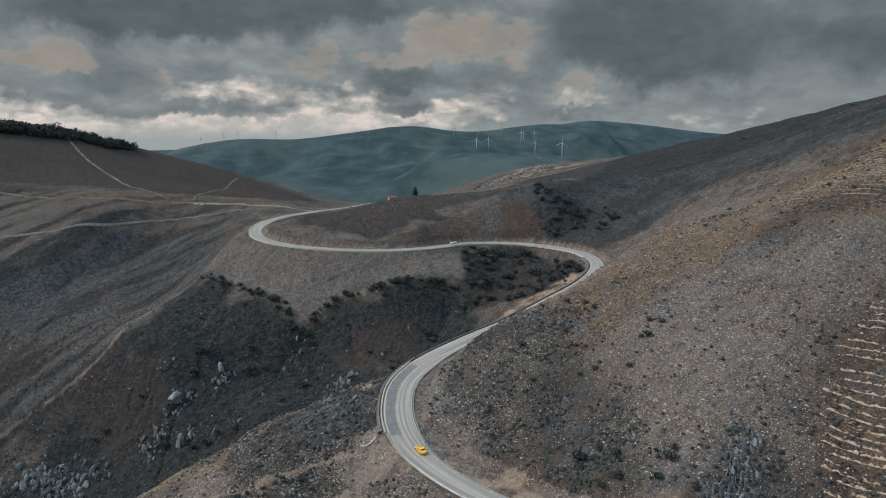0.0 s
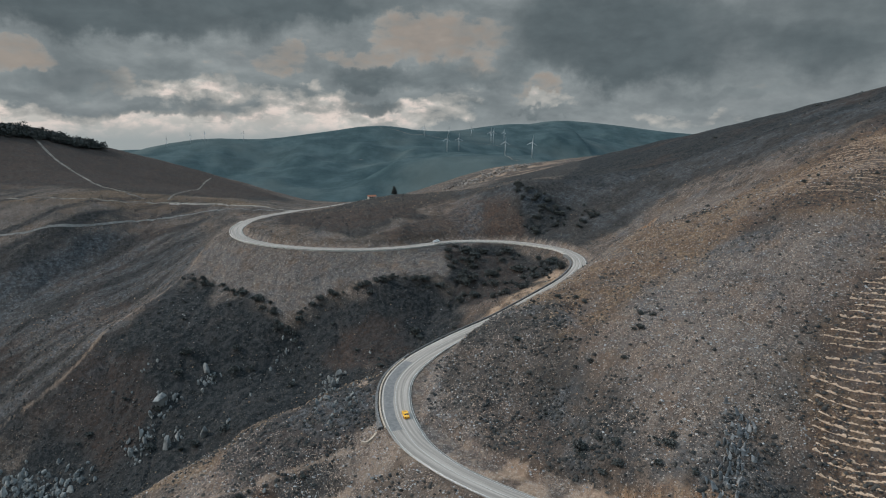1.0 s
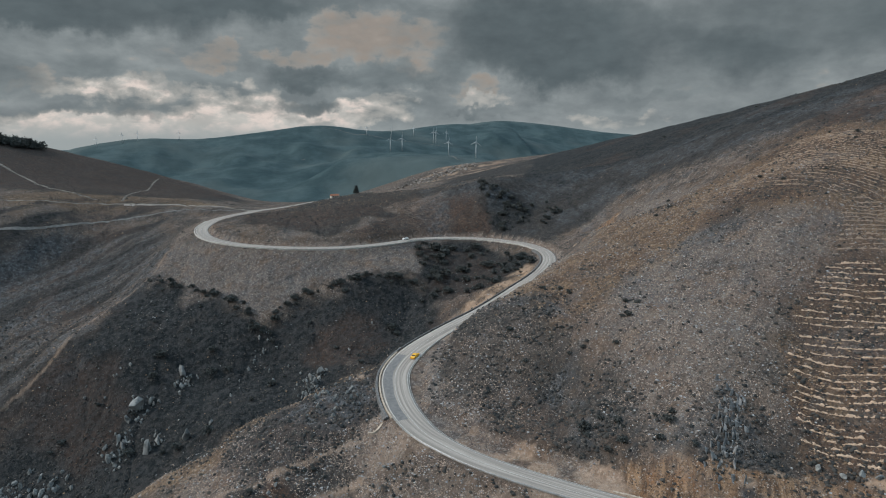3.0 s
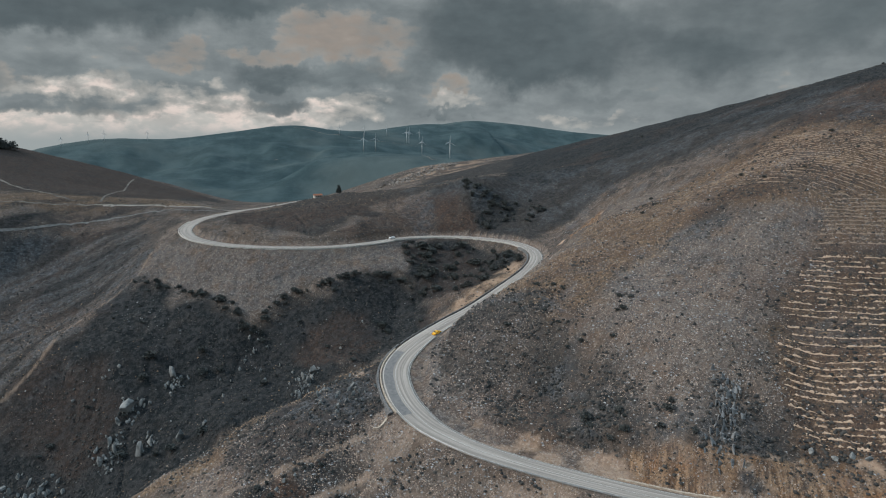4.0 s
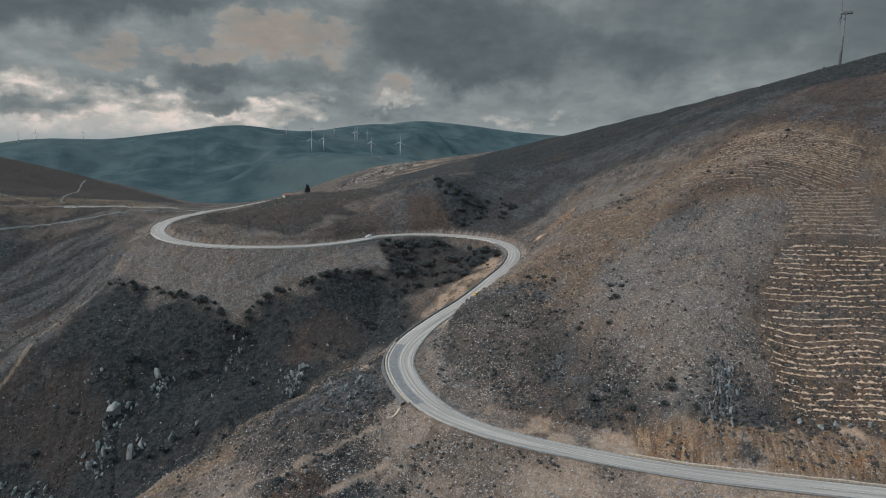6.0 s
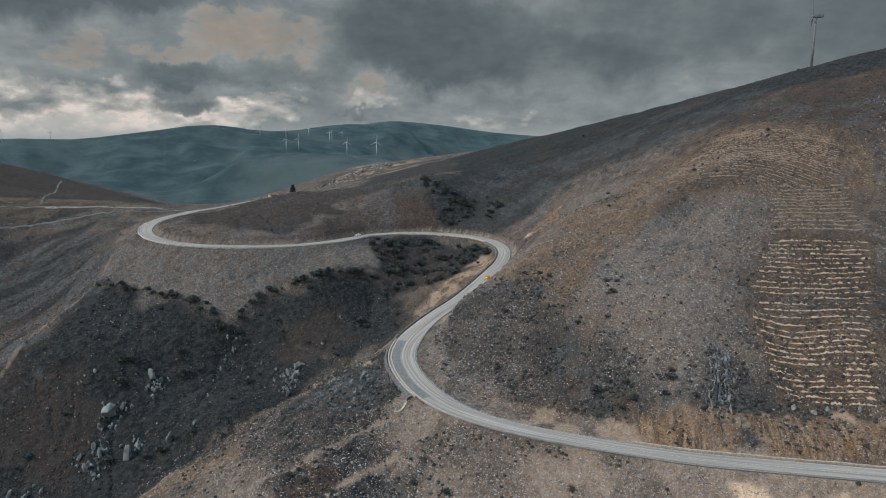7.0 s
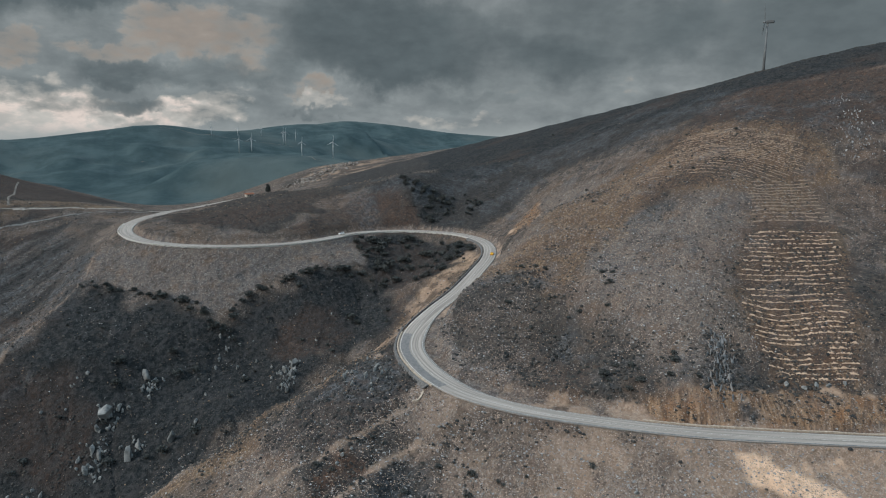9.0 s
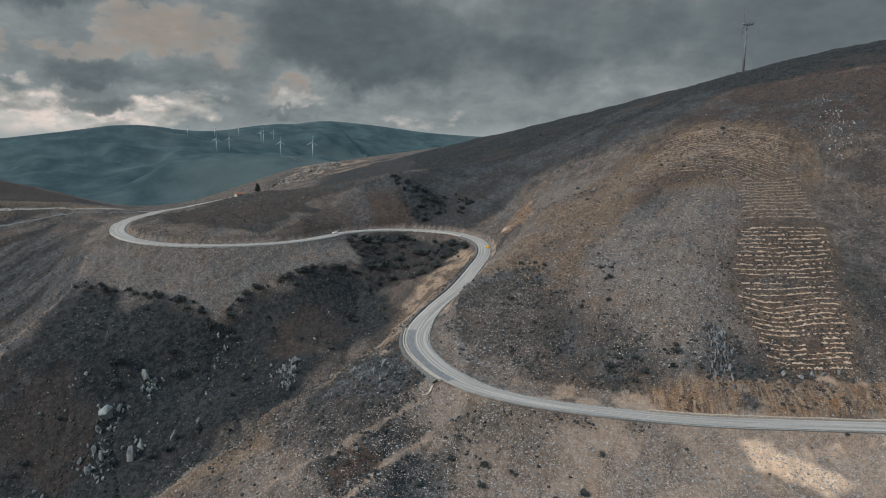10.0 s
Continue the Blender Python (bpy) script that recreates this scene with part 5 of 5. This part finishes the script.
ROCKS = [rock_mesh(s, 14, (1.0, 0.8, 0.9)) for s in range(5)]
RIBS = [rock_mesh(s + 40, 16, (0.62, 0.5, 1.15), 0.03) for s in range(5)]
SLABS = [rock_mesh(s + 20, 11, (0.75, 0.28, 1.45), 0.0) for s in range(5)]
PALE = [rock_mesh(s + 60, 14, (1.0, 0.8, 0.7)) for s in range(4)]
for me in ROCKS:
    me.materials.append(BOULDER)
for me in RIBS:
    me.materials.append(BOULDER)
for me in PALE:
    me.materials.append(PALE_ROCK)
for me in SLABS:
    me.materials.append(ROCK)


def boulder(x, y, size, me, label="grey angular boulder on the heath slope", group="boulders on the dark slope", tilt=0.3, up=0.25, turn=3.14):
    ob = new("boulder", me)
    ob.location = (x, y, h1(x, y) + size * up)
    ob.rotation_euler = (random.uniform(-tilt, tilt), random.uniform(-tilt, tilt), 0.5 + random.uniform(-turn, turn))
    ob.scale = (size * random.uniform(0.8, 1.2), size, size * random.uniform(0.8, 1.15))
    return tagged(ob, label, "boulder", group)


def rubble(name, rows, label, category="rocks"):
    """Many rocks too small to tell apart, joined: rows of place, size, shape, tilt and how far it stands up."""
    verts, faces, count = [], [], 0
    for x, y, size, me, tilt, up in rows:
        turn = Euler((random.uniform(-tilt, tilt), random.uniform(-tilt, tilt), random.uniform(-3, 3)))
        m = Matrix.LocRotScale((x, y, h1(x, y) + size * up), turn, (size * random.uniform(0.7, 1.3), size, size * random.uniform(0.7, 1.2)))
        verts += [tuple(m @ v.co) for v in me.vertices]
        faces += [tuple(i + count for i in p.vertices) for p in me.polygons]
        count = len(verts)
    ob = new(name, mesh_of(name, verts, faces, rows[0][3].materials[0]))
    return tagged(ob, label, category, kind="stuff")


random.seed(4)
for x, y, size in [(-126, 281, 4.4), (-121, 284, 2.2), (-117, 283, 1.6), (-129, 276, 1.8), (-110, 298, 3.2), (-112, 291, 1.6), (-109, 287, 1.3), (-48, 286, 2.6),
                   (-44, 285, 3.2), (-46, 279, 2.4), (-50, 271, 2.2), (-117, 261, 3.0), (-113, 264, 2.3), (-131, 269, 2.4), (-128, 265, 2.0), (-133, 262, 2.6),
                   (-136, 267, 1.6), (-100, 260, 3.0), (-90, 262, 1.8), (-60, 300, 1.1), (-95, 300, 1.0), (-140, 296, 1.2), (-85, 282, 1.2), (-30, 300, 1.0), (-18, 317, 0.9)]:
    shapes = ROCKS if size > 4 else RIBS
    boulder(x, y, size * 1.12, shapes[random.randrange(5)], "large pale grey boulder on the dark heath slope", up=0.4)
# broken rock round the large boulders
rows = []
for cx, cy, count, wide in ((-126, 280, 44, 3.2), (-108, 294, 30, 2.2), (-129, 265, 60, 3.6), (-113, 264, 24, 2.6), (-47, 285, 60, 3.4), (-49, 276, 34, 2.2), (-72, 312, 16, 5.0),
                            (-80, 300, 14, 8.0), (-140, 290, 14, 9.0)):
    rows += [(random.gauss(cx, wide), random.gauss(cy, wide), random.uniform(0.25, 1.5), RIBS[random.randrange(5)], 0.5, 0.2) for k in range(count)]
for k in range(190):
    u = random.random()
    rows.append((-188 + 36 * u + random.gauss(0, 4), 256 + 5 * math.sin(u * 7) + random.gauss(0, 4), random.uniform(0.4, 2.6), RIBS[random.randrange(5)], 0.5, 0.1))
rubble("broken_rock", rows, "broken pale grey rock among the dark heath")
for k in range(36):
    x, y = random.gauss(-36, 6), random.gauss(194, 8)
    boulder(x, y, random.uniform(0.5, 1.5), RIBS[random.randrange(5)], "blue-grey rock rib on the near bank", "rock rib on the near bank", 0.6, 0.2)
# the crag above the road
for k in range(120):
    u = random.random()
    x, y = 60 + 12 * u + random.gauss(0, 1.9), 122 + 15.5 * u + random.gauss(0, 1.9)
    boulder(x, y, random.uniform(0.5, 1.5), SLABS[random.randrange(5)], "upright blue-grey slate slab of the crag", "slate crag above the road", 0.28, 0.2, 0.5)
for x, y, size in [(83, 119, 1.5), (87, 116, 1.2), (91, 115, 1.1), (94, 113, 1.3), (98, 111, 1.0)]:
    boulder(x, y, size, ROCKS[random.randrange(5)], "pale boulder at the foot of the terraces", "boulders below the terraces")
rows = []
for k in range(150):
    u = random.random() ** 1.6
    rows.append((234 + 50 * u + random.gauss(0, 5), 208 + 50 * u + random.gauss(0, 5), random.uniform(0.25, 1.0), SLABS[random.randrange(5)], 0.6, 0.2))
rubble("outcrop", rows, "grey broken outcrop high on the hill")
rows = []
for k in range(230):
    u = random.random()
    rows.append((50 + 125 * u + random.gauss(0, 14), 830 + 190 * u + random.gauss(0, 18), random.uniform(0.8, 3.2), PALE[random.randrange(4)], 0.5, 0.15))
rubble("ridge_rocks", rows, "pale bare rocks strewn over the far ridge")
for x, y, size in [(19, 111, 0.9), (-52, 159, 0.8), (-50, 160, 0.9), (-47, 161, 0.7), (-20, 157, 0.7)]:
    boulder(x, y, size, ROCKS[random.randrange(5)], "pale boulder on the near bank", "boulders on the near bank")


# ---- planting terraces ----
def terrace_rows(low, high, count, bulk, mat, label, group, seed):
    """Low ragged earth banks side by side from one edge line to the other; the banks sink into the ground in places."""
    a, b = cubic_line([(*p, 0.0) for p in low], 0.5), cubic_line([(*p, 0.0) for p in high], 0.5)
    za, zb = (np.maximum.accumulate(height(e[:, 0], e[:, 1], False)) + np.arange(len(e)) * 1e-5 for e in (a, b))
    foot, top = max(za[0], zb[0]), min(za[-1], zb[-1])
    for r in range(count):
        f = (r + 0.3) / count
        level = foot + (top - foot) * f
        p, q = (np.array([np.interp(level, z, e[:, k]) for k in range(2)]) for z, e in ((za, a), (zb, b)))
        run = np.linalg.norm(q - p)
        s = np.arange(0, run, 0.33)
        n = len(s)
        way = (q - p) / run
        up = np.array([-way[1], way[0]])
        slow = fbm(s, np.full(n, r * 31.7), 11, 3, seed)
        lump = fbm(s, np.full(n, r * 17.3), 0.9, 3, seed + 5)
        clod = fbm(s, np.full(n, r * 7.9), 0.4, 2, seed + 9)
        fade = smooth(0, 3 + 2.5 * math.sin(r * 2.1), s) * smooth(run, run - 4 - 3 * math.sin(r * 3.3), s)
        # stretches where the bank has slumped away
        stand = smooth(-0.85, -0.35, slow + 0.35 * lump)
        line = p + way * s[:, None] + up * (0.5 * np.sin(s / run * math.pi) + 0.15 * slow + 0.18 * lump)[:, None]
        h = bulk * (0.58 + 0.42 * lump + 0.4 * clod) * fade * stand - 0.2 * (1 - fade * stand)
        w = bulk * np.clip(0.50 + 0.55 * lump + 0.4 * clod, 0.12, 1.1)
        grid = np.zeros((n, 5, 3))
        for k, (o, g) in enumerate(((-1.0, -0.5), (-0.55, 0.7), (0.0, 1.0), (0.6, 0.75), (1.1, -0.5))):
            xy = line + up * (o * w)[:, None]
            grid[:, k, :2] = xy
            grid[:, k, 2] = height(xy[:, 0].copy(), xy[:, 1].copy()) + np.where(g > 0, (g + 0.25 * fbm(s, np.full(n, r * 3.1 + k * 9.7), 0.5, 2, seed + 11)) * h, -0.25)
        faces = [(i * 5 + k, i * 5 + k + 1, i * 5 + k + 6, i * 5 + k + 5) for i in range(n - 1) for k in range(4)]
        ob = new("earth_bank", mesh_of("earth_bank", grid.reshape(-1, 3), faces, mat))
        tagged(ob, label, "earth bank", group)


terrace_rows([(81, 119), (84, 130), (95, 150), (114, 169), (134, 183)], [(104, 108), (122, 127), (138, 140), (154, 154), (170, 170)], 31, 0.38, EARTH,
             "low ragged bank of pale dug earth along the slope", "planting terraces on the hill", 71)
terrace_rows([(124, 244), (146, 272), (204, 300)], [(165, 203), (207, 216), (242, 256)], 28, 0.29, EARTH_DULL,
             "faint brown earth bank on the upper hill", "upper planting terraces", 75)
terrace_rows([(136, 185), (149, 200), (164, 215)], [(172, 172), (190, 193), (207, 214)], 13, 0.42, EARTH_DULL,
             "sparse brown earth bank between the planted slopes", "middle planting terraces", 79)


# ---- loose cover: stones, tufts, grass ----
def scatter(name, count, seed, shape_v, shape_f, size, flat, weight, mat, label, category, reach=(95, 430), lean=0.25):
    """Joins many small pieces, denser where the weight is high, into one mesh."""
    rng = np.random.default_rng(seed)
    n = count * 4
    az = np.radians(rng.uniform(-42, 62, n))
    r = np.exp(rng.uniform(math.log(reach[0]), math.log(reach[1]), n))
    x, y = -45 + r * np.sin(az), -10 + r * np.cos(az)
    w = weight(x, y) * (0.35 + smooth(-0.5, 0.6, fbm(x, y, 5, 3, seed)))
    d, rz, k = road_near(x, y)
    w[(d > -4.6) & (d < BENCH[k] - 0.3)] = 0
    keep = np.where(rng.uniform(0, 1, n) < w)[0][:count]
    x, y = x[keep], y[keep]
    z = height(x, y)
    m = len(x)
    sv, sf = np.array(shape_v, float), np.array(shape_f)
    s = size[0] * (size[1] / size[0]) ** (rng.uniform(0, 1, m) ** 1.8)
    yaw = rng.uniform(0, 2 * math.pi, m)
    v = np.repeat(sv[None], m, 0) * (1 + 0.35 * rng.uniform(-1, 1, (m, len(sv), 3)))
    v[..., 2] *= flat * rng.uniform(0.7, 1.3, (m, 1))
    ca, sa = np.cos(yaw)[:, None], np.sin(yaw)[:, None]
    vx, vy = v[..., 0] * ca - v[..., 1] * sa, v[..., 0] * sa + v[..., 1] * ca
    out = np.stack([vx * s[:, None] + x[:, None] + lean * s[:, None] * v[..., 2] * rng.uniform(-1, 1, (m, 1)), vy * s[:, None] + y[:, None],
                    v[..., 2] * s[:, None] + z[:, None]], -1).reshape(-1, 3)
    faces = (sf[None] + (np.arange(m) * len(sv))[:, None, None]).reshape(-1, sf.shape[1])
    me = bpy.data.meshes.new(name)
    me.vertices.add(len(out))
    me.vertices.foreach_set("co", out.astype(np.float32).ravel())
    me.loops.add(faces.size)
    me.loops.foreach_set("vertex_index", faces.astype(np.int32).ravel())
    me.polygons.add(len(faces))
    me.polygons.foreach_set("loop_start", (np.arange(len(faces)) * faces.shape[1]).astype(np.int32))
    me.update(calc_edges=True)
    me.materials.append(mat)
    ob = new(name, me)
    return tagged(ob, label, category, kind="stuff")


STONE_V = [(0.5, 0, 0), (0, 0.45, 0.05), (-0.5, 0.05, 0), (0, -0.5, 0), (0.05, 0.05, 0.5)]
STONE_F = [(0, 1, 4), (1, 2, 4), (2, 3, 4), (3, 0, 4)]
TUFT_V = [(0.45, 0, 0), (0.25, 0.4, 0), (-0.25, 0.4, 0), (-0.45, 0, 0), (-0.2, -0.4, 0), (0.25, -0.4, 0),
          (0.38, 0.1, 0.5), (-0.1, 0.36, 0.55), (-0.36, -0.12, 0.45), (0.1, -0.36, 0.5), (0, 0, 0.8)]
TUFT_F = [(0, 1, 6), (1, 2, 7), (1, 7, 6), (2, 3, 8), (2, 8, 7), (3, 4, 8), (4, 5, 9), (4, 9, 8), (5, 0, 6), (5, 6, 9), (6, 7, 10), (7, 8, 10), (8, 9, 10), (9, 6, 10)]


def stone_weight(x, y):
    g, h, s, bl, r, sa, w, ru = covers(x, y)
    return np.clip(0.14 + 0.75 * s - 0.12 * h, 0.02, 1) * (1 - 0.75 * patch(x, y, FILL_FAN, 3, 2)) * smooth(420, 330, y)


def tuft_weight(x, y):
    g, h, s, bl, r, sa, w, ru = covers(x, y)
    return (1 - np.minimum(sa * 1.6, 1)) * (1 - 0.55 * patch(x, y, NEAR_SIDE, 6, 4)) * np.clip(0.22 + 1.0 * h + 0.35 * bl - 0.22 * s - 0.5 * patch(x, y, FILL_FAN, 3, 2), 0.03, 1)


def straw_weight(x, y):
    g, h, s, bl, r, sa, w, ru = covers(x, y)
    return np.clip(g * 1.1 - 0.15 * s, 0.04, 1) * (1 - np.minimum(sa * 1.6, 1)) * (1 - 0.8 * ru)


scatter("broken_stones", 105000, 305, STONE_V, STONE_F, (0.15, 0.55), 0.8, stone_weight, PEBBLE, "warm broken stone strewn over the slopes", "stones", (110, 330))
scatter("loose_stones", 26000, 301, STONE_V, STONE_F, (0.16, 0.7), 0.75, stone_weight, PALE_ROCK, "loose pale stones scattered over the slopes", "stones", (110, 400))
scatter("dark_stones", 22000, 302, STONE_V, STONE_F, (0.25, 1.0), 0.7, stone_weight, ROCK, "dark slate fragments scattered over the slopes", "stones", (110, 430))
scatter("heather_tufts", 84000, 303, TUFT_V, TUFT_F, (0.3, 1.5), 0.5, tuft_weight, TUFT, "low dark heather and broom covering the slopes", "heath", (110, 620))
scatter("grass_tufts", 16000, 304, TUFT_V, TUFT_F, (0.4, 1.0), 0.6, straw_weight, STRAW, "dry straw-coloured grass tufts on the hillside", "grass", (110, 520))




# ---- cars ----
def car(label, paint, sporty):
    thing = tagged(new("car"), label, "car")
    long, wide, tall = (4.4, 1.85, 1.2) if sporty else (4.3, 1.78, 1.48)
    roof = [(-0.48, 0.42), (-0.46, 0.66), (-0.30, 0.80), (-0.16, 0.99), (0.10, 1.0), (0.27, 0.72), (0.46, 0.56), (0.5, 0.38)] if sporty else \
        [(-0.5, 0.42), (-0.49, 0.68), (-0.45, 0.74), (-0.34, 0.98), (0.08, 1.0), (0.24, 0.70), (0.46, 0.60), (0.5, 0.38)]
    bm = bmesh.new()
    rows = []
    for u, h in roof:
        row = []
        for k, (sx, hz) in enumerate(((-1, 0.18), (-1, 0.52), (-0.78, 1.0), (0.78, 1.0), (1, 0.52), (1, 0.18))):
            z = tall * (hz if hz < 0.5 else (min(0.56, h) if hz < 0.9 else h))
            row.append(bm.verts.new((sx * wide / 2 * (0.94 if abs(u) > 0.44 else 1), u * long, z)))
        rows.append(row)
    for a, b in zip(rows, rows[1:]):
        for k in range(5):
            bm.faces.new((a[k], b[k], b[k + 1], a[k + 1]))
        bm.faces.new((a[5], b[5], b[0], a[0]))
    bm.faces.new(rows[0])
    bm.faces.new(rows[-1][::-1])
    bmesh.ops.recalc_face_normals(bm, faces=bm.faces)
    bmesh.ops.bevel(bm, geom=list(bm.edges), offset=0.04, segments=2, affect="EDGES")
    part("body", bm, paint, thing)

    def pane(name, pts, mat=None, lab=""):
        b = bmesh.new()
        b.faces.new([b.verts.new(p) for p in pts])
        r = bmesh.ops.extrude_face_region(b, geom=list(b.faces))
        for v in [g for g in r["geom"] if isinstance(g, bmesh.types.BMVert)]:
            v.co.z += 0.025
        bmesh.ops.recalc_face_normals(b, faces=b.faces)
        return part(name, b, mat or GLASS, thing, lab)

    w = wide / 2
    (u0, h0), (u1, h1_) = roof[4], roof[5]
    pane("windscreen", [(-w * 0.7, (u0 + 0.02) * long, h0 * tall * 0.985), (w * 0.7, (u0 + 0.02) * long, h0 * tall * 0.985),
                        (w * 0.76, (u1 - 0.015) * long, h1_ * tall + 0.06), (-w * 0.76, (u1 - 0.015) * long, h1_ * tall + 0.06)])
    (u0, h0), (u1, h1_) = roof[3], roof[2]
    pane("rear_window", [(w * 0.68, (u0 - 0.015) * long, h0 * tall * 0.98), (-w * 0.68, (u0 - 0.015) * long, h0 * tall * 0.98),
                         (-w * 0.72, (u1 + 0.015) * long, h1_ * tall + 0.03), (w * 0.72, (u1 + 0.015) * long, h1_ * tall + 0.03)])
    for s in (-1, 1):
        b = bmesh.new()
        add_box(b, (s * w * 0.86 - 0.05, -0.2 * long, 0.62 * tall), (s * w * 0.86 + 0.05, 0.14 * long, 0.86 * tall), 0.03)
        part("side_window", b, GLASS, thing)
        b = bmesh.new()
        add_box(b, (s * (w + 0.09) - 0.09, 0.17 * long, 0.62 * tall), (s * (w + 0.09) + 0.09, 0.21 * long, 0.72 * tall), 0.03)
        part("wing_mirror", b, paint, thing)
        b = bmesh.new()
        add_box(b, (s * w * 0.66 - 0.2, 0.455 * long, 0.42 * tall), (s * w * 0.66 + 0.2, 0.497 * long, 0.52 * tall), 0.02)
        part("headlight", b, WHITE, thing, "clear headlight")
        b = bmesh.new()
        add_box(b, (s * w * 0.66 - 0.2, -0.502 * long, 0.48 * tall), (s * w * 0.66 + 0.2, -0.47 * long, 0.58 * tall), 0.02)
        part("tail_light", b, TAIL, thing, "red tail light")
    wheels = []
    for s in (-1, 1):
        for u in (-0.31, 0.31):
            hub = new("wheel")
            hub.parent = thing
            hub.location = (s * (w - 0.09), u * long, 0.32)
            b = bmesh.new()
            add_tube(b, (-0.11, 0, 0), (0.11, 0, 0), 0.32, 0.32, 20)
            bmesh.ops.bevel(b, geom=list(b.edges), offset=0.02, segments=1, affect="EDGES")
            part("tyre", b, RUBBER, hub)
            b = bmesh.new()
            add_tube(b, (s * 0.05, 0, 0), (s * 0.125, 0, 0), 0.21, 0.19, 10)
            part("rim", b, STEEL, hub)
            wheels.append(hub)
    return thing, wheels


GLASS = Mat("dark car glass", 0.06, 0.6).color((0.012, 0.014, 0.016)).m
RUBBER = plain_material("tyre rubber", (0.015, 0.015, 0.015), (0.035, 0.035, 0.035), 0.1)
TAIL = Mat("red lamp plastic", 0.25, 0.5).color((0.30, 0.02, 0.015)).m
YELLOW = plain_material("yellow car paint", (0.84, 0.42, 0.025), (0.88, 0.46, 0.03), 1.5, 0.22, 0.6, 0)
SILVER = plain_material("white car paint", (0.70, 0.70, 0.69), (0.76, 0.76, 0.75), 1.5, 0.25, 0.6, 0)

yellow_car, yellow_wheels = car("bright yellow low sports car driving up the road", YELLOW, True)
white_car = car("small white car parked beside the upper road", SILVER, False)[0]
# parked on the hill side of the upper road
i = at(8, 389)
s = frames_of(ROAD)[i]
white_car.matrix_world = pose(ROAD[i, 0] + s[0] * 3.0, ROAD[i, 1] + s[1] * 3.0, ROAD[i, 2] + 0.07, 0, 0, math.degrees(math.atan2(-ROAD_TAN[i, 0], ROAD_TAN[i, 1])))


# ---- moving things ----
def motions():
    # where the yellow car is along the road, by time
    ts = [0.0, 1.0, 2.5, 4.5, 5.5, 7.5, 9.0, 10.0]
    first = at(-5.9, 161.3)
    fit = np.polyfit(ts, [first + s for s in (0, 19, 45, 85, 107, 150, 178, 189)], 4)
    lanes = [1.9, 3.1, 4.3, 2.3, 1.2, 1.2, 1.4, 1.9]
    side = frames_of(ROAD)
    car_rows, turn, last = [], 0.0, None
    spins = []
    for t in np.arange(0, 10.01, 0.25):
        s = float(np.polyval(fit, t))
        q = [float(np.interp(s, STATION, ROAD[:, k])) for k in range(3)]
        n = [float(np.interp(s, STATION, side[:, k])) for k in range(2)]
        a = [float(np.interp(s + 1.5, STATION, ROAD[:, k])) - float(np.interp(s - 1.5, STATION, ROAD[:, k])) for k in range(3)]
        yaw = math.degrees(math.atan2(-a[0], a[1]))
        pitch = math.degrees(math.atan2(a[2], math.hypot(a[0], a[1])))
        lane = float(np.interp(t, ts, lanes))
        m = pose(q[0] + n[0] * lane, q[1] + n[1] * lane, q[2] + 0.065, 0, 0, yaw) @ pose(0, 0, 0, pitch)
        car_rows.append((float(t), m))
    walk(yellow_car, car_rows)
    start = float(np.polyval(fit, 0.0))
    for w in yellow_wheels:
        loc = w.location.copy()
        rows = []
        for t in np.arange(0, 10.001, 1 / 30):
            # five equal spokes: a turn of 72 degrees looks the same
            ang = -(float(np.polyval(fit, t)) - start) / 0.32 + radians(72) * round(t * 30)
            rows.append((float(t), Matrix.Translation(loc) @ Matrix.Rotation(ang, 4, "X")))
        walk(w, rows)


motions()
